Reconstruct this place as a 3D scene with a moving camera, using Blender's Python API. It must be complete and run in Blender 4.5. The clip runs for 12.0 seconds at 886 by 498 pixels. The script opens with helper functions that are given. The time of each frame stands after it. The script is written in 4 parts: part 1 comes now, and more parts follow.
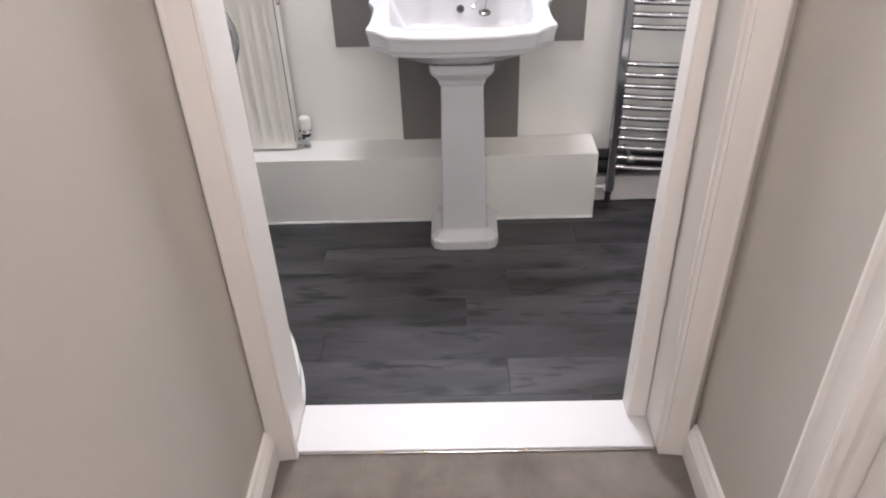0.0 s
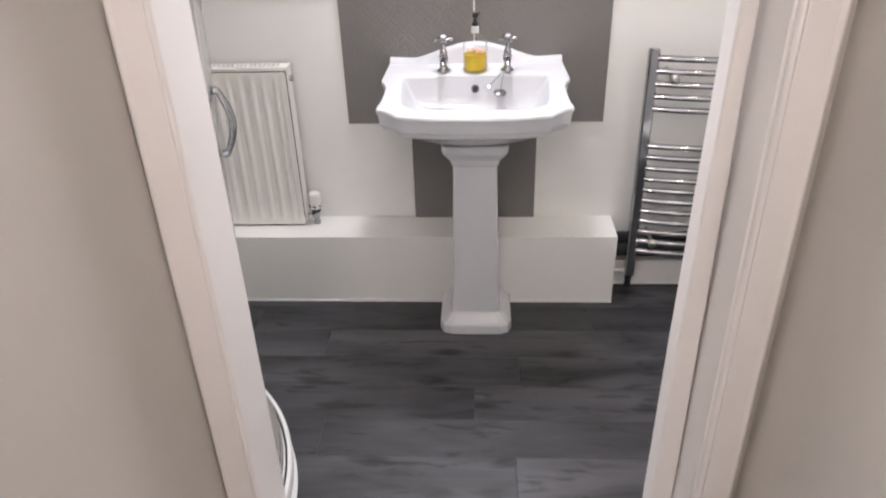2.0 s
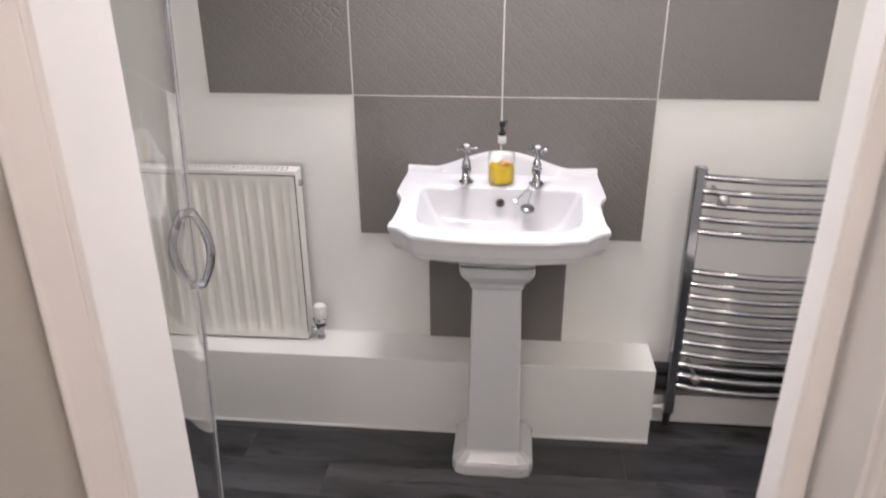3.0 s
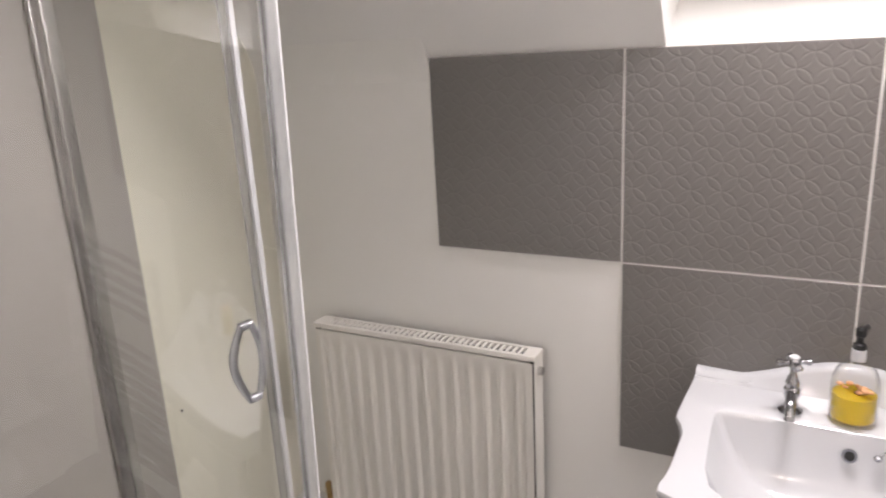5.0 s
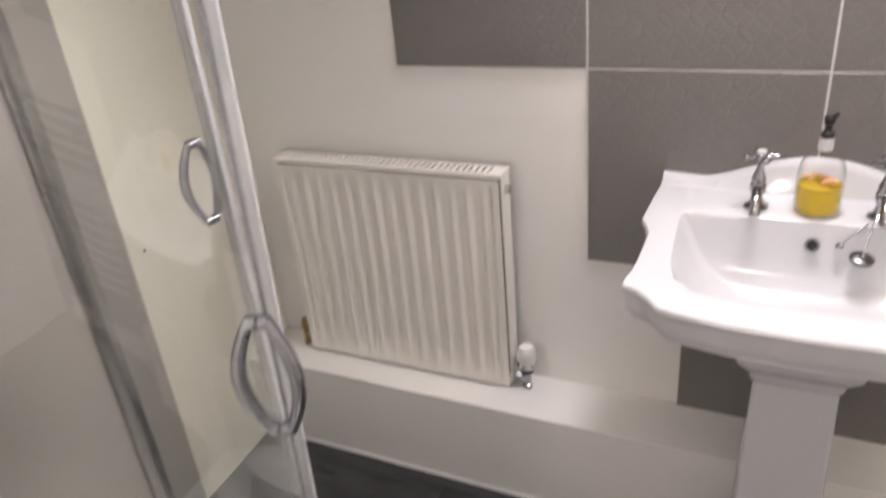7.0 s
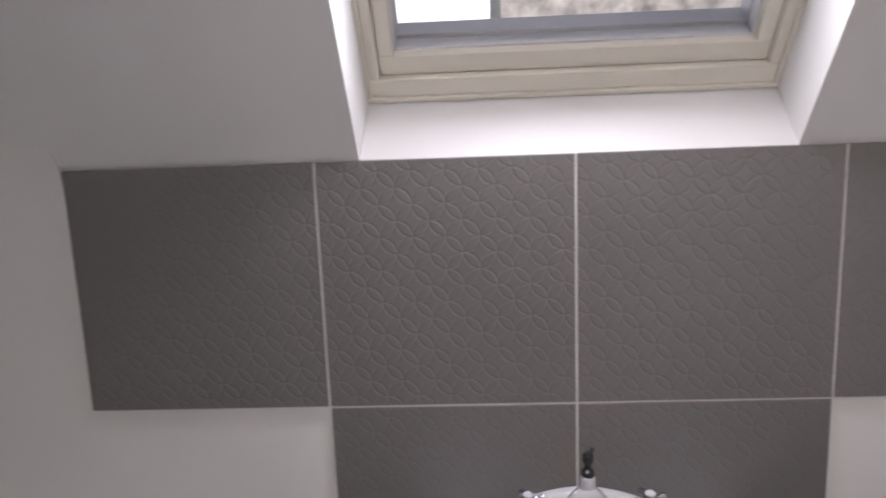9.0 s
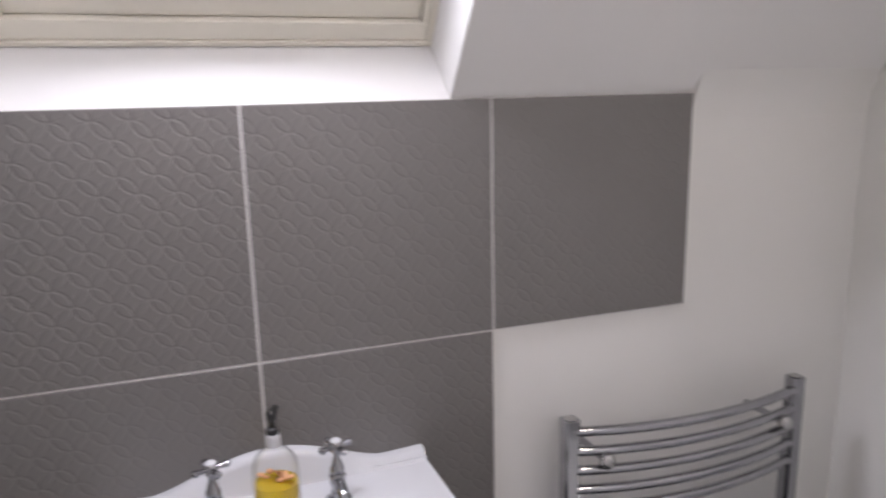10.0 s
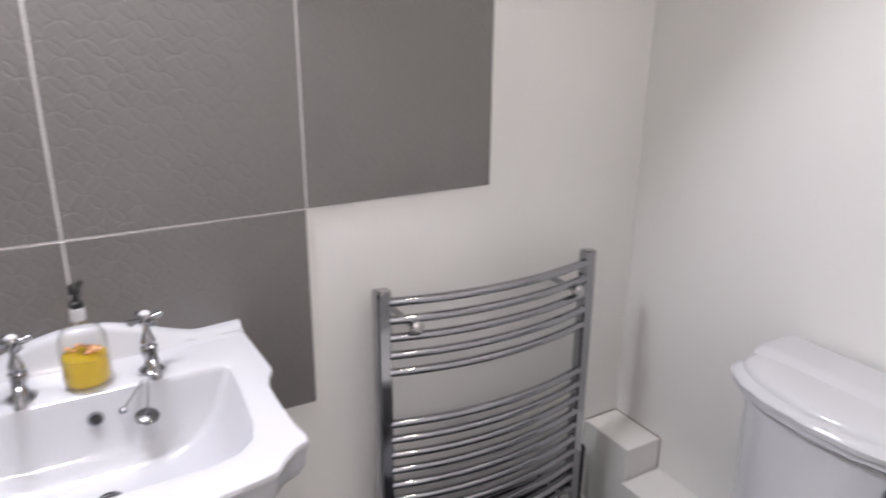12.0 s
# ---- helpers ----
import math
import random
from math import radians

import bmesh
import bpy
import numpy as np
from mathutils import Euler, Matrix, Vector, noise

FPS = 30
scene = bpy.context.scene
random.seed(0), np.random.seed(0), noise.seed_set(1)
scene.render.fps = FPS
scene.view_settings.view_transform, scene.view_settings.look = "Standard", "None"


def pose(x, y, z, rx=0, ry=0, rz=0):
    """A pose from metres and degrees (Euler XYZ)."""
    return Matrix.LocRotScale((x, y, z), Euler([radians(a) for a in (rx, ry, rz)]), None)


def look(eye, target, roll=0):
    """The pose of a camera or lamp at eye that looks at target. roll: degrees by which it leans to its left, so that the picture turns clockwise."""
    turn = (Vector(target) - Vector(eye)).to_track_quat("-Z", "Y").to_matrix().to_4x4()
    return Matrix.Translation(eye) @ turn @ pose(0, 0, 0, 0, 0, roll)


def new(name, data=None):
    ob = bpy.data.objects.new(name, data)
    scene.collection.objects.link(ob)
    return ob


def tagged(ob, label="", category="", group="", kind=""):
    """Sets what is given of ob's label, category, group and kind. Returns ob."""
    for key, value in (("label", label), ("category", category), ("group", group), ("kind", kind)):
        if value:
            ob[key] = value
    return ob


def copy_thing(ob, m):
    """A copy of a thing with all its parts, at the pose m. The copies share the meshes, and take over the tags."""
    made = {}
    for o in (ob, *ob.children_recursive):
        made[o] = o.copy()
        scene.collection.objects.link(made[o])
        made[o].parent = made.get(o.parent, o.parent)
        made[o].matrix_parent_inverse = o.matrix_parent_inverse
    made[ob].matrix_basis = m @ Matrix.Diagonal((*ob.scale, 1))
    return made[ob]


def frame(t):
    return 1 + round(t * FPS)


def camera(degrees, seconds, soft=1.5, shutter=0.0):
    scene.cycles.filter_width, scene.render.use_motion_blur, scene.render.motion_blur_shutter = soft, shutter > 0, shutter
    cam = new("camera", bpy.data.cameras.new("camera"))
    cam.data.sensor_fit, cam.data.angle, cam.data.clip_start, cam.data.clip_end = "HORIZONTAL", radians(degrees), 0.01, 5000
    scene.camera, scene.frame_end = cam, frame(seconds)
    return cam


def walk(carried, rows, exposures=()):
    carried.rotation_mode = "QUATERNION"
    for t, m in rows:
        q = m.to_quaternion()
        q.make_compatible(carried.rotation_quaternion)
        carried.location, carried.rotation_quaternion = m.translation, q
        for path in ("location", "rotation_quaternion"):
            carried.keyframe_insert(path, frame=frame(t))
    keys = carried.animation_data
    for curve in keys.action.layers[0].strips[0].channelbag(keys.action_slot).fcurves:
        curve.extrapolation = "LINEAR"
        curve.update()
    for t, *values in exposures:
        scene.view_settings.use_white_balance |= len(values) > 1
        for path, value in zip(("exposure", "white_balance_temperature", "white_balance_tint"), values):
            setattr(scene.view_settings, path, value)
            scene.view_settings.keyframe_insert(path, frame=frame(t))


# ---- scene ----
cam = camera(63.4, 12.0, soft=2.0, shutter=0.4)
PATH = [
    (0, (-0.015, 0.043, 1.534), (-0.062, 1.685, 0.393), -2.2),
    (0.5, (-0.01, 0.054, 1.528), (-0.067, 1.715, 0.415), -2.3),
    (1, (-0.005, 0.054, 1.529), (-0.067, 1.731, 0.441), -2.3),
    (1.5, (0.0, 0.074, 1.52), (-0.076, 1.777, 0.474), -2.1),
    (2, (0.029, 0.175, 1.535), (-0.082, 1.907, 0.542), -1.8),
    (2.5, (0.052, 0.306, 1.535), (-0.093, 2.089, 0.64), -1.0),
    (2.7, (0.045, 0.362, 1.534), (-0.113, 2.165, 0.684), -0.7),
    (4.3, (-0.054, 0.962, 1.543), (-0.55, 2.801, 0.935), -0.6),
    (4.5, (-0.087, 1.019, 1.555), (-0.682, 2.835, 0.966), -1.0),
    (5, (-0.086, 1.114, 1.581), (-0.999, 2.808, 1.037), -3.1),
    (5.5, (-0.097, 1.126, 1.541), (-1.072, 2.744, 0.883), -3.8),
    (6, (-0.074, 1.111, 1.477), (-1.02, 2.603, 0.54), -5.6),
    (6.5, (-0.06, 1.098, 1.449), (-0.954, 2.547, 0.4), -6.7),
    (7, (-0.074, 1.131, 1.473), (-0.887, 2.721, 0.572), -5.7),
    (7.5, (-0.133, 1.223, 1.507), (-0.759, 3.015, 0.878), -3.8),
    (7.7, (-0.167, 1.262, 1.535), (-0.706, 3.109, 0.988), -3.4),
    (9.3, (-0.169, 1.38, 1.624), (-0.07, 3.345, 1.266), -1.9),
    (9.5, (-0.152, 1.385, 1.618), (0.118, 3.325, 1.216), -1.6),
    (10, (-0.086, 1.362, 1.565), (0.558, 3.208, 1.145), -1.4),
    (10.5, (-0.028, 1.347, 1.544), (0.944, 3.032, 1.081), -1.3),
    (11, (0.022, 1.324, 1.533), (1.207, 2.842, 0.993), -0.7),
    (11.2, (0.022, 1.316, 1.529), (1.236, 2.797, 0.949), -0.2),
    (11.5, (0.013, 1.298, 1.505), (1.202, 2.778, 0.877), 0.2),
    (12, (-0.013, 1.227, 1.501), (0.928, 2.874, 0.866), 0.4),
]
walk(cam, [(t, look(eye, target, roll)) for t, eye, target, roll in PATH],
     exposures=[(0.0, 0.20, 6450, 15), (2.7, 0.15, 6550, 17), (4.3, -0.14, 6850, 18), (7.7, -0.07, 6950, 20),
                (9.3, -0.95, 6300, 21), (10.0, -0.56, 6300, 20), (11.0, -0.17, 6300, 18), (12.0, -0.14, 6300, 18)])

# ---- light ----
SLOPE = radians(53)
EAVE_Y, EAVE_Z = 2.62, 1.557
world = bpy.data.worlds.new("sky")
scene.world = world
world.use_nodes = True
wn = world.node_tree.nodes
sky = wn.new("ShaderNodeTexSky")
sky.sky_type = "NISHITA"
sky.sun_disc = False
sky.sun_elevation, sky.sun_rotation = radians(39), radians(150)
sky.air_density, sky.dust_density = 1.0, 4.0
world.node_tree.links.new(sky.outputs["Color"], wn["Background"].inputs["Color"])
wn["Background"].inputs["Strength"].default_value = 0.15

sun = new("sun", bpy.data.lights.new("sun", "SUN"))
sun.data.energy, sun.data.angle, sun.data.color = 5.0, radians(10), (1.0, 0.96, 0.9)
sun.matrix_world = look((8, -18, 16), (0, 0, 0))


def on_slope(x, s, n):
    """A place on the sloping ceiling: s metres up the slope from the eave, n metres out of the room."""
    return Vector((x, EAVE_Y - s * math.cos(SLOPE) + n * math.sin(SLOPE), EAVE_Z + s * math.sin(SLOPE) + n * math.cos(SLOPE)))


def area_lamp(name, eye, target, w, h, energy, color):
    ob = new(name, bpy.data.lights.new(name, "AREA"))
    ob.data.shape, ob.data.size, ob.data.size_y = "RECTANGLE", w, h
    ob.data.energy, ob.data.color = energy, color
    ob.matrix_world = look(eye, target)
    return ob


SKY_POWER, SKY_WIDE, HALL_POWER = 30.5, 1.0, 31.0
# the bright patch of sky seen through the pane, and the rest of the sky round it
sky_eye = on_slope(-0.02, 0.52, 0.140)
area_lamp("skylight_light", sky_eye, sky_eye + Vector((0.0, -0.855, -0.52)), 0.25, 0.36, SKY_POWER, (0.96, 0.975, 1.0))
sky_eye = on_slope(0.0, 0.56, 0.135)
area_lamp("skylight_light", sky_eye, sky_eye + Vector((0.0, -0.84, -0.54)), 0.56, 0.54, SKY_WIDE, (0.86, 0.93, 1.0))
DOWNLIGHTS = [(0.80, 1.62, 16.0)]
for dx, dy, watts in DOWNLIGHTS:
    lamp = new("downlight_light", bpy.data.lights.new("downlight_light", "SPOT"))
    lamp.data.energy, lamp.data.color = watts, (1.0, 0.88, 0.70)
    lamp.data.spot_size, lamp.data.spot_blend, lamp.data.shadow_soft_size = radians(140), 0.6, 0.06
    lamp.matrix_world = look((dx, dy, 2.385), (dx, dy, 0))
lamp = new("hall_light", bpy.data.lights.new("hall_light", "POINT"))
lamp.data.energy, lamp.data.color, lamp.data.shadow_soft_size = HALL_POWER, (1.0, 0.93, 0.88), 0.09
lamp.location = (-0.20, -0.35, 2.30)


# ---- materials ----
def material(name, color, rough=0.5, metal=0.0, var=0.06, scale=3.0, fine=60.0, bump=0.0, spec=0.5, tone=None, coat=0.0):
    """A surface with colour variation at two scales and a fine relief."""
    m = bpy.data.materials.new(name)
    m.use_nodes = True
    nt = m.node_tree
    n, l = nt.nodes, nt.links
    b = n["Principled BSDF"]
    b.inputs["Roughness"].default_value, b.inputs["Metallic"].default_value = rough, metal
    b.inputs["Specular IOR Level"].default_value, b.inputs["Coat Weight"].default_value = spec, coat
    tc = n.new("ShaderNodeTexCoord")
    big, small = n.new("ShaderNodeTexNoise"), n.new("ShaderNodeTexNoise")
    for t, s in ((big, scale), (small, fine)):
        t.inputs["Scale"].default_value, t.inputs["Detail"].default_value = s, 4.0
        l.new(tc.outputs["Object"], t.inputs["Vector"])
    add = n.new("ShaderNodeMath")
    add.operation = "MULTIPLY_ADD"
    add.inputs[1].default_value = 0.35
    l.new(small.outputs["Fac"], add.inputs[0])
    l.new(big.outputs["Fac"], add.inputs[2])
    ramp = n.new("ShaderNodeMapRange")
    ramp.inputs["From Min"].default_value, ramp.inputs["From Max"].default_value = 0.35, 1.0
    l.new(add.outputs[0], ramp.inputs["Value"])
    mix = n.new("ShaderNodeMix")
    mix.data_type = "RGBA"
    other = tone or tuple(c * (1 - 2 * var) for c in color)
    mix.inputs["A"].default_value, mix.inputs["B"].default_value = (*other, 1), (*color, 1)
    l.new(ramp.outputs["Result"], mix.inputs["Factor"])
    l.new(mix.outputs["Result"], b.inputs["Base Color"])
    if rough > 0.02:
        rr = n.new("ShaderNodeMapRange")
        rr.inputs["To Min"].default_value, rr.inputs["To Max"].default_value = rough * 0.85, min(1, rough * 1.15)
        l.new(big.outputs["Fac"], rr.inputs["Value"])
        l.new(rr.outputs["Result"], b.inputs["Roughness"])
    if bump:
        bm_ = n.new("ShaderNodeBump")
        bm_.inputs["Strength"].default_value, bm_.inputs["Distance"].default_value = bump, 0.002
        l.new(small.outputs["Fac"], bm_.inputs["Height"])
        l.new(bm_.outputs["Normal"], b.inputs["Normal"])
    return m


PAINT = material("white wall paint", (0.785, 0.775, 0.75), 0.55, var=0.02, scale=1.5, fine=180, bump=0.05)
CREAM = material("cream wall paint", (0.82, 0.79, 0.67), 0.5, var=0.02, scale=1.5, fine=180, bump=0.05)
HALL_PAINT = material("greige wall paint", (0.50, 0.47, 0.435), 0.6, var=0.02, scale=1.2, fine=160, bump=0.06)
CEIL_PAINT = material("white ceiling paint", (0.79, 0.78, 0.765), 0.7, var=0.02, scale=1.5, fine=150, bump=0.05)
GLOSS = material("white gloss woodwork", (0.80, 0.775, 0.76), 0.42, var=0.006, scale=4, fine=60)
SILL_WHITE = material("white sill board", (0.66, 0.66, 0.675), 0.5, var=0.015, scale=4, fine=60)
CERAMIC = material("white glazed ceramic", (0.58, 0.585, 0.605), 0.11, var=0.01, scale=3, fine=20, coat=0.15)
CHROME = material("chrome", (0.40, 0.40, 0.42), 0.09, 1.0, var=0.03, scale=8, fine=40)
BRUSHED = material("satin chrome", (0.58, 0.57, 0.56), 0.24, 1.0, var=0.04, scale=8, fine=60)
RAD_WHITE = material("white enamel", (0.80, 0.775, 0.73), 0.3, var=0.02, scale=5, fine=50)
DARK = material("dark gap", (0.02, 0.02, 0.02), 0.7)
BROWN_GAP = material("brown crack", (0.24, 0.20, 0.165), 0.9, var=0.2, scale=40)
BLACK_PLASTIC = material("black plastic", (0.015, 0.015, 0.015), 0.3)
BLACK_FOAM = material("black pipe foam", (0.02, 0.02, 0.022), 0.85, var=0.2, fine=120, bump=0.4)
WHITE_PLASTIC = material("white plastic", (0.78, 0.77, 0.74), 0.35, var=0.02)
BRASS = material("aged brass", (0.45, 0.31, 0.14), 0.3, 1.0, var=0.15, scale=30)
GROUT = material("white grout", (0.74, 0.72, 0.70), 0.8, var=0.06, scale=12, fine=90, bump=0.2)
SEAL = material("white sealant", (0.80, 0.80, 0.80), 0.4, var=0.02)
PANEL = material("gloss shower panel", (0.37, 0.345, 0.32), 0.24, var=0.05, scale=2.5, fine=25, coat=0.3)
TRAY = material("white acrylic tray", (0.80, 0.80, 0.78), 0.22, var=0.02, scale=3, fine=20)
WINDOW_PAINT = material("cream window paint", (0.78, 0.74, 0.64), 0.35, var=0.03, scale=6, fine=50)
CARPET = material("grey-beige carpet", (0.255, 0.225, 0.20), 0.95, var=0.28, scale=9, fine=420, bump=1.0, spec=0.1)
DASH = material("pebbledash", (0.86, 0.84, 0.82), 0.9, tone=(0.10, 0.09, 0.09), scale=3.5, fine=11.0, bump=0.6)
ROOF = material("slate roof", (0.12, 0.12, 0.13), 0.7, var=0.15, scale=2, fine=14)
SOAP = material("orange fruit pieces", (0.80, 0.42, 0.22), 0.4, var=0.1)
GRASS = material("grass", (0.07, 0.10, 0.04), 0.9, var=0.2, scale=0.4, fine=6)


def glass(name, color=(1, 1, 1), ior=1.45, rough=0.0):
    m = bpy.data.materials.new(name)
    m.use_nodes = True
    b = m.node_tree.nodes["Principled BSDF"]
    b.inputs["Base Color"].default_value = (*color, 1)
    b.inputs["Transmission Weight"].default_value, b.inputs["IOR"].default_value, b.inputs["Roughness"].default_value = 1.0, ior, rough
    return m


GLASS = glass("clear glass", (0.985, 0.997, 0.988))
BOTTLE = bpy.data.materials.new("thin clear plastic")
BOTTLE.use_nodes = True
bn = BOTTLE.node_tree
bmix, btr, bgl = bn.nodes.new("ShaderNodeMixShader"), bn.nodes.new("ShaderNodeBsdfTransparent"), bn.nodes.new("ShaderNodeBsdfGlossy")
btr.inputs["Color"].default_value, bgl.inputs["Roughness"].default_value = (0.97, 0.97, 0.97, 1), 0.05
blw, bpw = bn.nodes.new("ShaderNodeLayerWeight"), bn.nodes.new("ShaderNodeMath")
bpw.operation, bpw.inputs[1].default_value = "POWER", 2.5
bn.links.new(blw.outputs["Facing"], bpw.inputs[0])
bn.links.new(bpw.outputs[0], bmix.inputs["Fac"])
bn.links.new(btr.outputs["BSDF"], bmix.inputs[1])
bn.links.new(bgl.outputs["BSDF"], bmix.inputs[2])
bn.links.new(bmix.outputs["Shader"], bn.nodes["Material Output"].inputs["Surface"])
LIQUID = material("yellow liquid soap", (1.0, 0.74, 0.05), 0.15, var=0.05, scale=40)
LIQUID.node_tree.nodes["Principled BSDF"].inputs["Transmission Weight"].default_value = 0.55
DULL = material("dull dark metal", (0.22, 0.22, 0.22), 0.3, 1.0, var=0.1, scale=60)
STRIP = material("milky plastic seal", (0.93, 0.93, 0.95), 0.4)
STRIP.node_tree.nodes["Principled BSDF"].inputs["Transmission Weight"].default_value = 0.35


PROFILE = material("clear plastic profile", (0.93, 0.94, 0.95), 0.18)
PROFILE.node_tree.nodes["Principled BSDF"].inputs["Transmission Weight"].default_value = 0.8


def emitter(name, color, strength):
    m = bpy.data.materials.new(name)
    m.use_nodes = True
    b = m.node_tree.nodes["Principled BSDF"]
    b.inputs["Emission Color"].default_value, b.inputs["Emission Strength"].default_value = (*color, 1), strength
    return m


LED = emitter("lit lamp diffuser", (1.0, 0.88, 0.7), 6.0)


def tile_material():
    """Matt grey ceramic with a relief of interlaced rings."""
    m = material("matt grey tile", (0.155, 0.143, 0.136), 0.40, var=0.06, scale=2.0, fine=240, spec=1.0)
    nt = m.node_tree
    n, l = nt.nodes, nt.links
    tc = n.new("ShaderNodeTexCoord")
    mp = n.new("ShaderNodeMapping")
    pitch = 0.0415
    mp.inputs["Rotation"].default_value = (0, radians(45), 0)
    mp.inputs["Scale"].default_value = (1 / pitch, 1, 1 / pitch)
    l.new(tc.outputs["Object"], mp.inputs["Vector"])
    fr = n.new("ShaderNodeVectorMath")
    fr.operation = "FRACTION"
    l.new(mp.outputs["Vector"], fr.inputs[0])
    last = None
    for cx in (0, 1):
        for cz in (0, 1):
            flat = n.new("ShaderNodeVectorMath")
            flat.operation = "MULTIPLY"
            flat.inputs[1].default_value = (1, 0, 1)
            l.new(fr.outputs["Vector"], flat.inputs[0])
            d = n.new("ShaderNodeVectorMath")
            d.operation = "DISTANCE"
            d.inputs[1].default_value = (cx, 0, cz)
            l.new(flat.outputs["Vector"], d.inputs[0])
            off = n.new("ShaderNodeMath")
            off.operation = "SUBTRACT"
            off.inputs[1].default_value = 0.7071
            l.new(d.outputs["Value"], off.inputs[0])
            ab = n.new("ShaderNodeMath")
            ab.operation = "ABSOLUTE"
            l.new(off.outputs[0], ab.inputs[0])
            if last is None:
                last = ab
            else:
                mn = n.new("ShaderNodeMath")
                mn.operation = "MINIMUM"
                l.new(last.outputs[0], mn.inputs[0])
                l.new(ab.outputs[0], mn.inputs[1])
                last = mn
    mr = n.new("ShaderNodeMapRange")
    mr.interpolation_type = "SMOOTHSTEP"
    mr.inputs["From Max"].default_value = 0.075
    mr.inputs["To Min"].default_value, mr.inputs["To Max"].default_value = 0.0, 1.0
    l.new(last.outputs[0], mr.inputs["Value"])
    b = n.new("ShaderNodeBump")
    b.inputs["Strength"].default_value, b.inputs["Distance"].default_value = 0.37, 0.0016
    l.new(mr.outputs["Result"], b.inputs["Height"])
    l.new(b.outputs["Normal"], n["Principled BSDF"].inputs["Normal"])
    return m


TILE = tile_material()


def plank_material():
    """Grey wood-look vinyl: long grain, dark knots and cracks, its own shade on each plank."""
    m = bpy.data.materials.new("grey wood plank")
    m.use_nodes = True
    nt = m.node_tree
    n, l = nt.nodes, nt.links
    b = n["Principled BSDF"]
    tc, info = n.new("ShaderNodeTexCoord"), n.new("ShaderNodeObjectInfo")
    shift = n.new("ShaderNodeVectorMath")
    shift.operation = "MULTIPLY_ADD"
    shift.inputs[1].default_value = (7.0, 3.0, 5.0)
    l.new(info.outputs["Random"], shift.inputs[0])
    l.new(tc.outputs["Object"], shift.inputs[2])

    def noise_tex(sx, sy, detail, distort=0.0):
        mp, t = n.new("ShaderNodeMapping"), n.new("ShaderNodeTexNoise")
        mp.inputs["Scale"].default_value = (sx, sy, 1)
        t.inputs["Scale"].default_value, t.inputs["Detail"].default_value, t.inputs["Distortion"].default_value = 1.0, detail, distort
        l.new(shift.outputs["Vector"], mp.inputs["Vector"])
        l.new(mp.outputs["Vector"], t.inputs["Vector"])
        return t

    grain, cloud, knot, fleck = noise_tex(6, 110, 5), noise_tex(2.2, 9, 4, 0.6), noise_tex(5.5, 26, 4, 1.2), noise_tex(40, 300, 2)
    ramp = n.new("ShaderNodeValToRGB")
    e = ramp.color_ramp.elements
    e[0].position, e[0].color = 0.30, (0.0190, 0.0185, 0.0205, 1)
    e[1].position, e[1].color = 0.72, (0.076, 0.0745, 0.083, 1)
    l.new(cloud.outputs["Fac"], ramp.inputs["Fac"])
    shade = n.new("ShaderNodeMapRange")
    shade.inputs["To Min"].default_value, shade.inputs["To Max"].default_value = 0.68, 1.28
    l.new(info.outputs["Random"], shade.inputs["Value"])
    gr = n.new("ShaderNodeMapRange")
    gr.inputs["From Min"].default_value, gr.inputs["From Max"].default_value = 0.3, 0.7
    gr.inputs["To Min"].default_value, gr.inputs["To Max"].default_value = 0.88, 1.10
    l.new(grain.outputs["Fac"], gr.inputs["Value"])
    kn = n.new("ShaderNodeMapRange")
    kn.interpolation_type = "SMOOTHSTEP"
    kn.inputs["From Min"].default_value, kn.inputs["From Max"].default_value = 0.31, 0.45
    kn.inputs["To Min"].default_value, kn.inputs["To Max"].default_value = 0.32, 1.0
    l.new(knot.outputs["Fac"], kn.inputs["Value"])
    warp = n.new("ShaderNodeVectorMath")
    warp.operation = "MULTIPLY_ADD"
    warp.inputs[1].default_value = (0.16, 0.06, 0.0)
    l.new(knot.outputs["Color"], warp.inputs[0])
    l.new(shift.outputs["Vector"], warp.inputs[2])
    vm, vo = n.new("ShaderNodeMapping"), n.new("ShaderNodeTexVoronoi")
    vm.inputs["Scale"].default_value = (2.4, 6.5, 1)
    vo.voronoi_dimensions = "2D"
    vo.inputs["Scale"].default_value = 1.0
    l.new(warp.outputs["Vector"], vm.inputs["Vector"])
    l.new(vm.outputs["Vector"], vo.inputs["Vector"])
    eye = n.new("ShaderNodeMapRange")
    eye.interpolation_type = "SMOOTHSTEP"
    eye.inputs["From Min"].default_value, eye.inputs["From Max"].default_value = 0.02, 0.20
    eye.inputs["To Min"].default_value, eye.inputs["To Max"].default_value = 0.12, 1.0
    l.new(vo.outputs["Distance"], eye.inputs["Value"])
    gate, sparse = n.new("ShaderNodeMath"), n.new("ShaderNodeMath")
    gate.operation, gate.inputs[1].default_value = "LESS_THAN", 0.52
    sparse.operation = "MAXIMUM"
    l.new(vo.outputs["Color"], gate.inputs[0])
    l.new(gate.outputs[0], sparse.inputs[0])
    l.new(eye.outputs[0], sparse.inputs[1])
    value = shade
    for other in (gr, kn, sparse):
        mul = n.new("ShaderNodeMath")
        mul.operation = "MULTIPLY"
        l.new(value.outputs[0], mul.inputs[0])
        l.new(other.outputs[0], mul.inputs[1])
        value = mul
    sc = n.new("ShaderNodeVectorMath")
    sc.operation = "SCALE"
    l.new(ramp.outputs["Color"], sc.inputs[0])
    l.new(value.outputs[0], sc.inputs["Scale"])
    l.new(sc.outputs["Vector"], b.inputs["Base Color"])
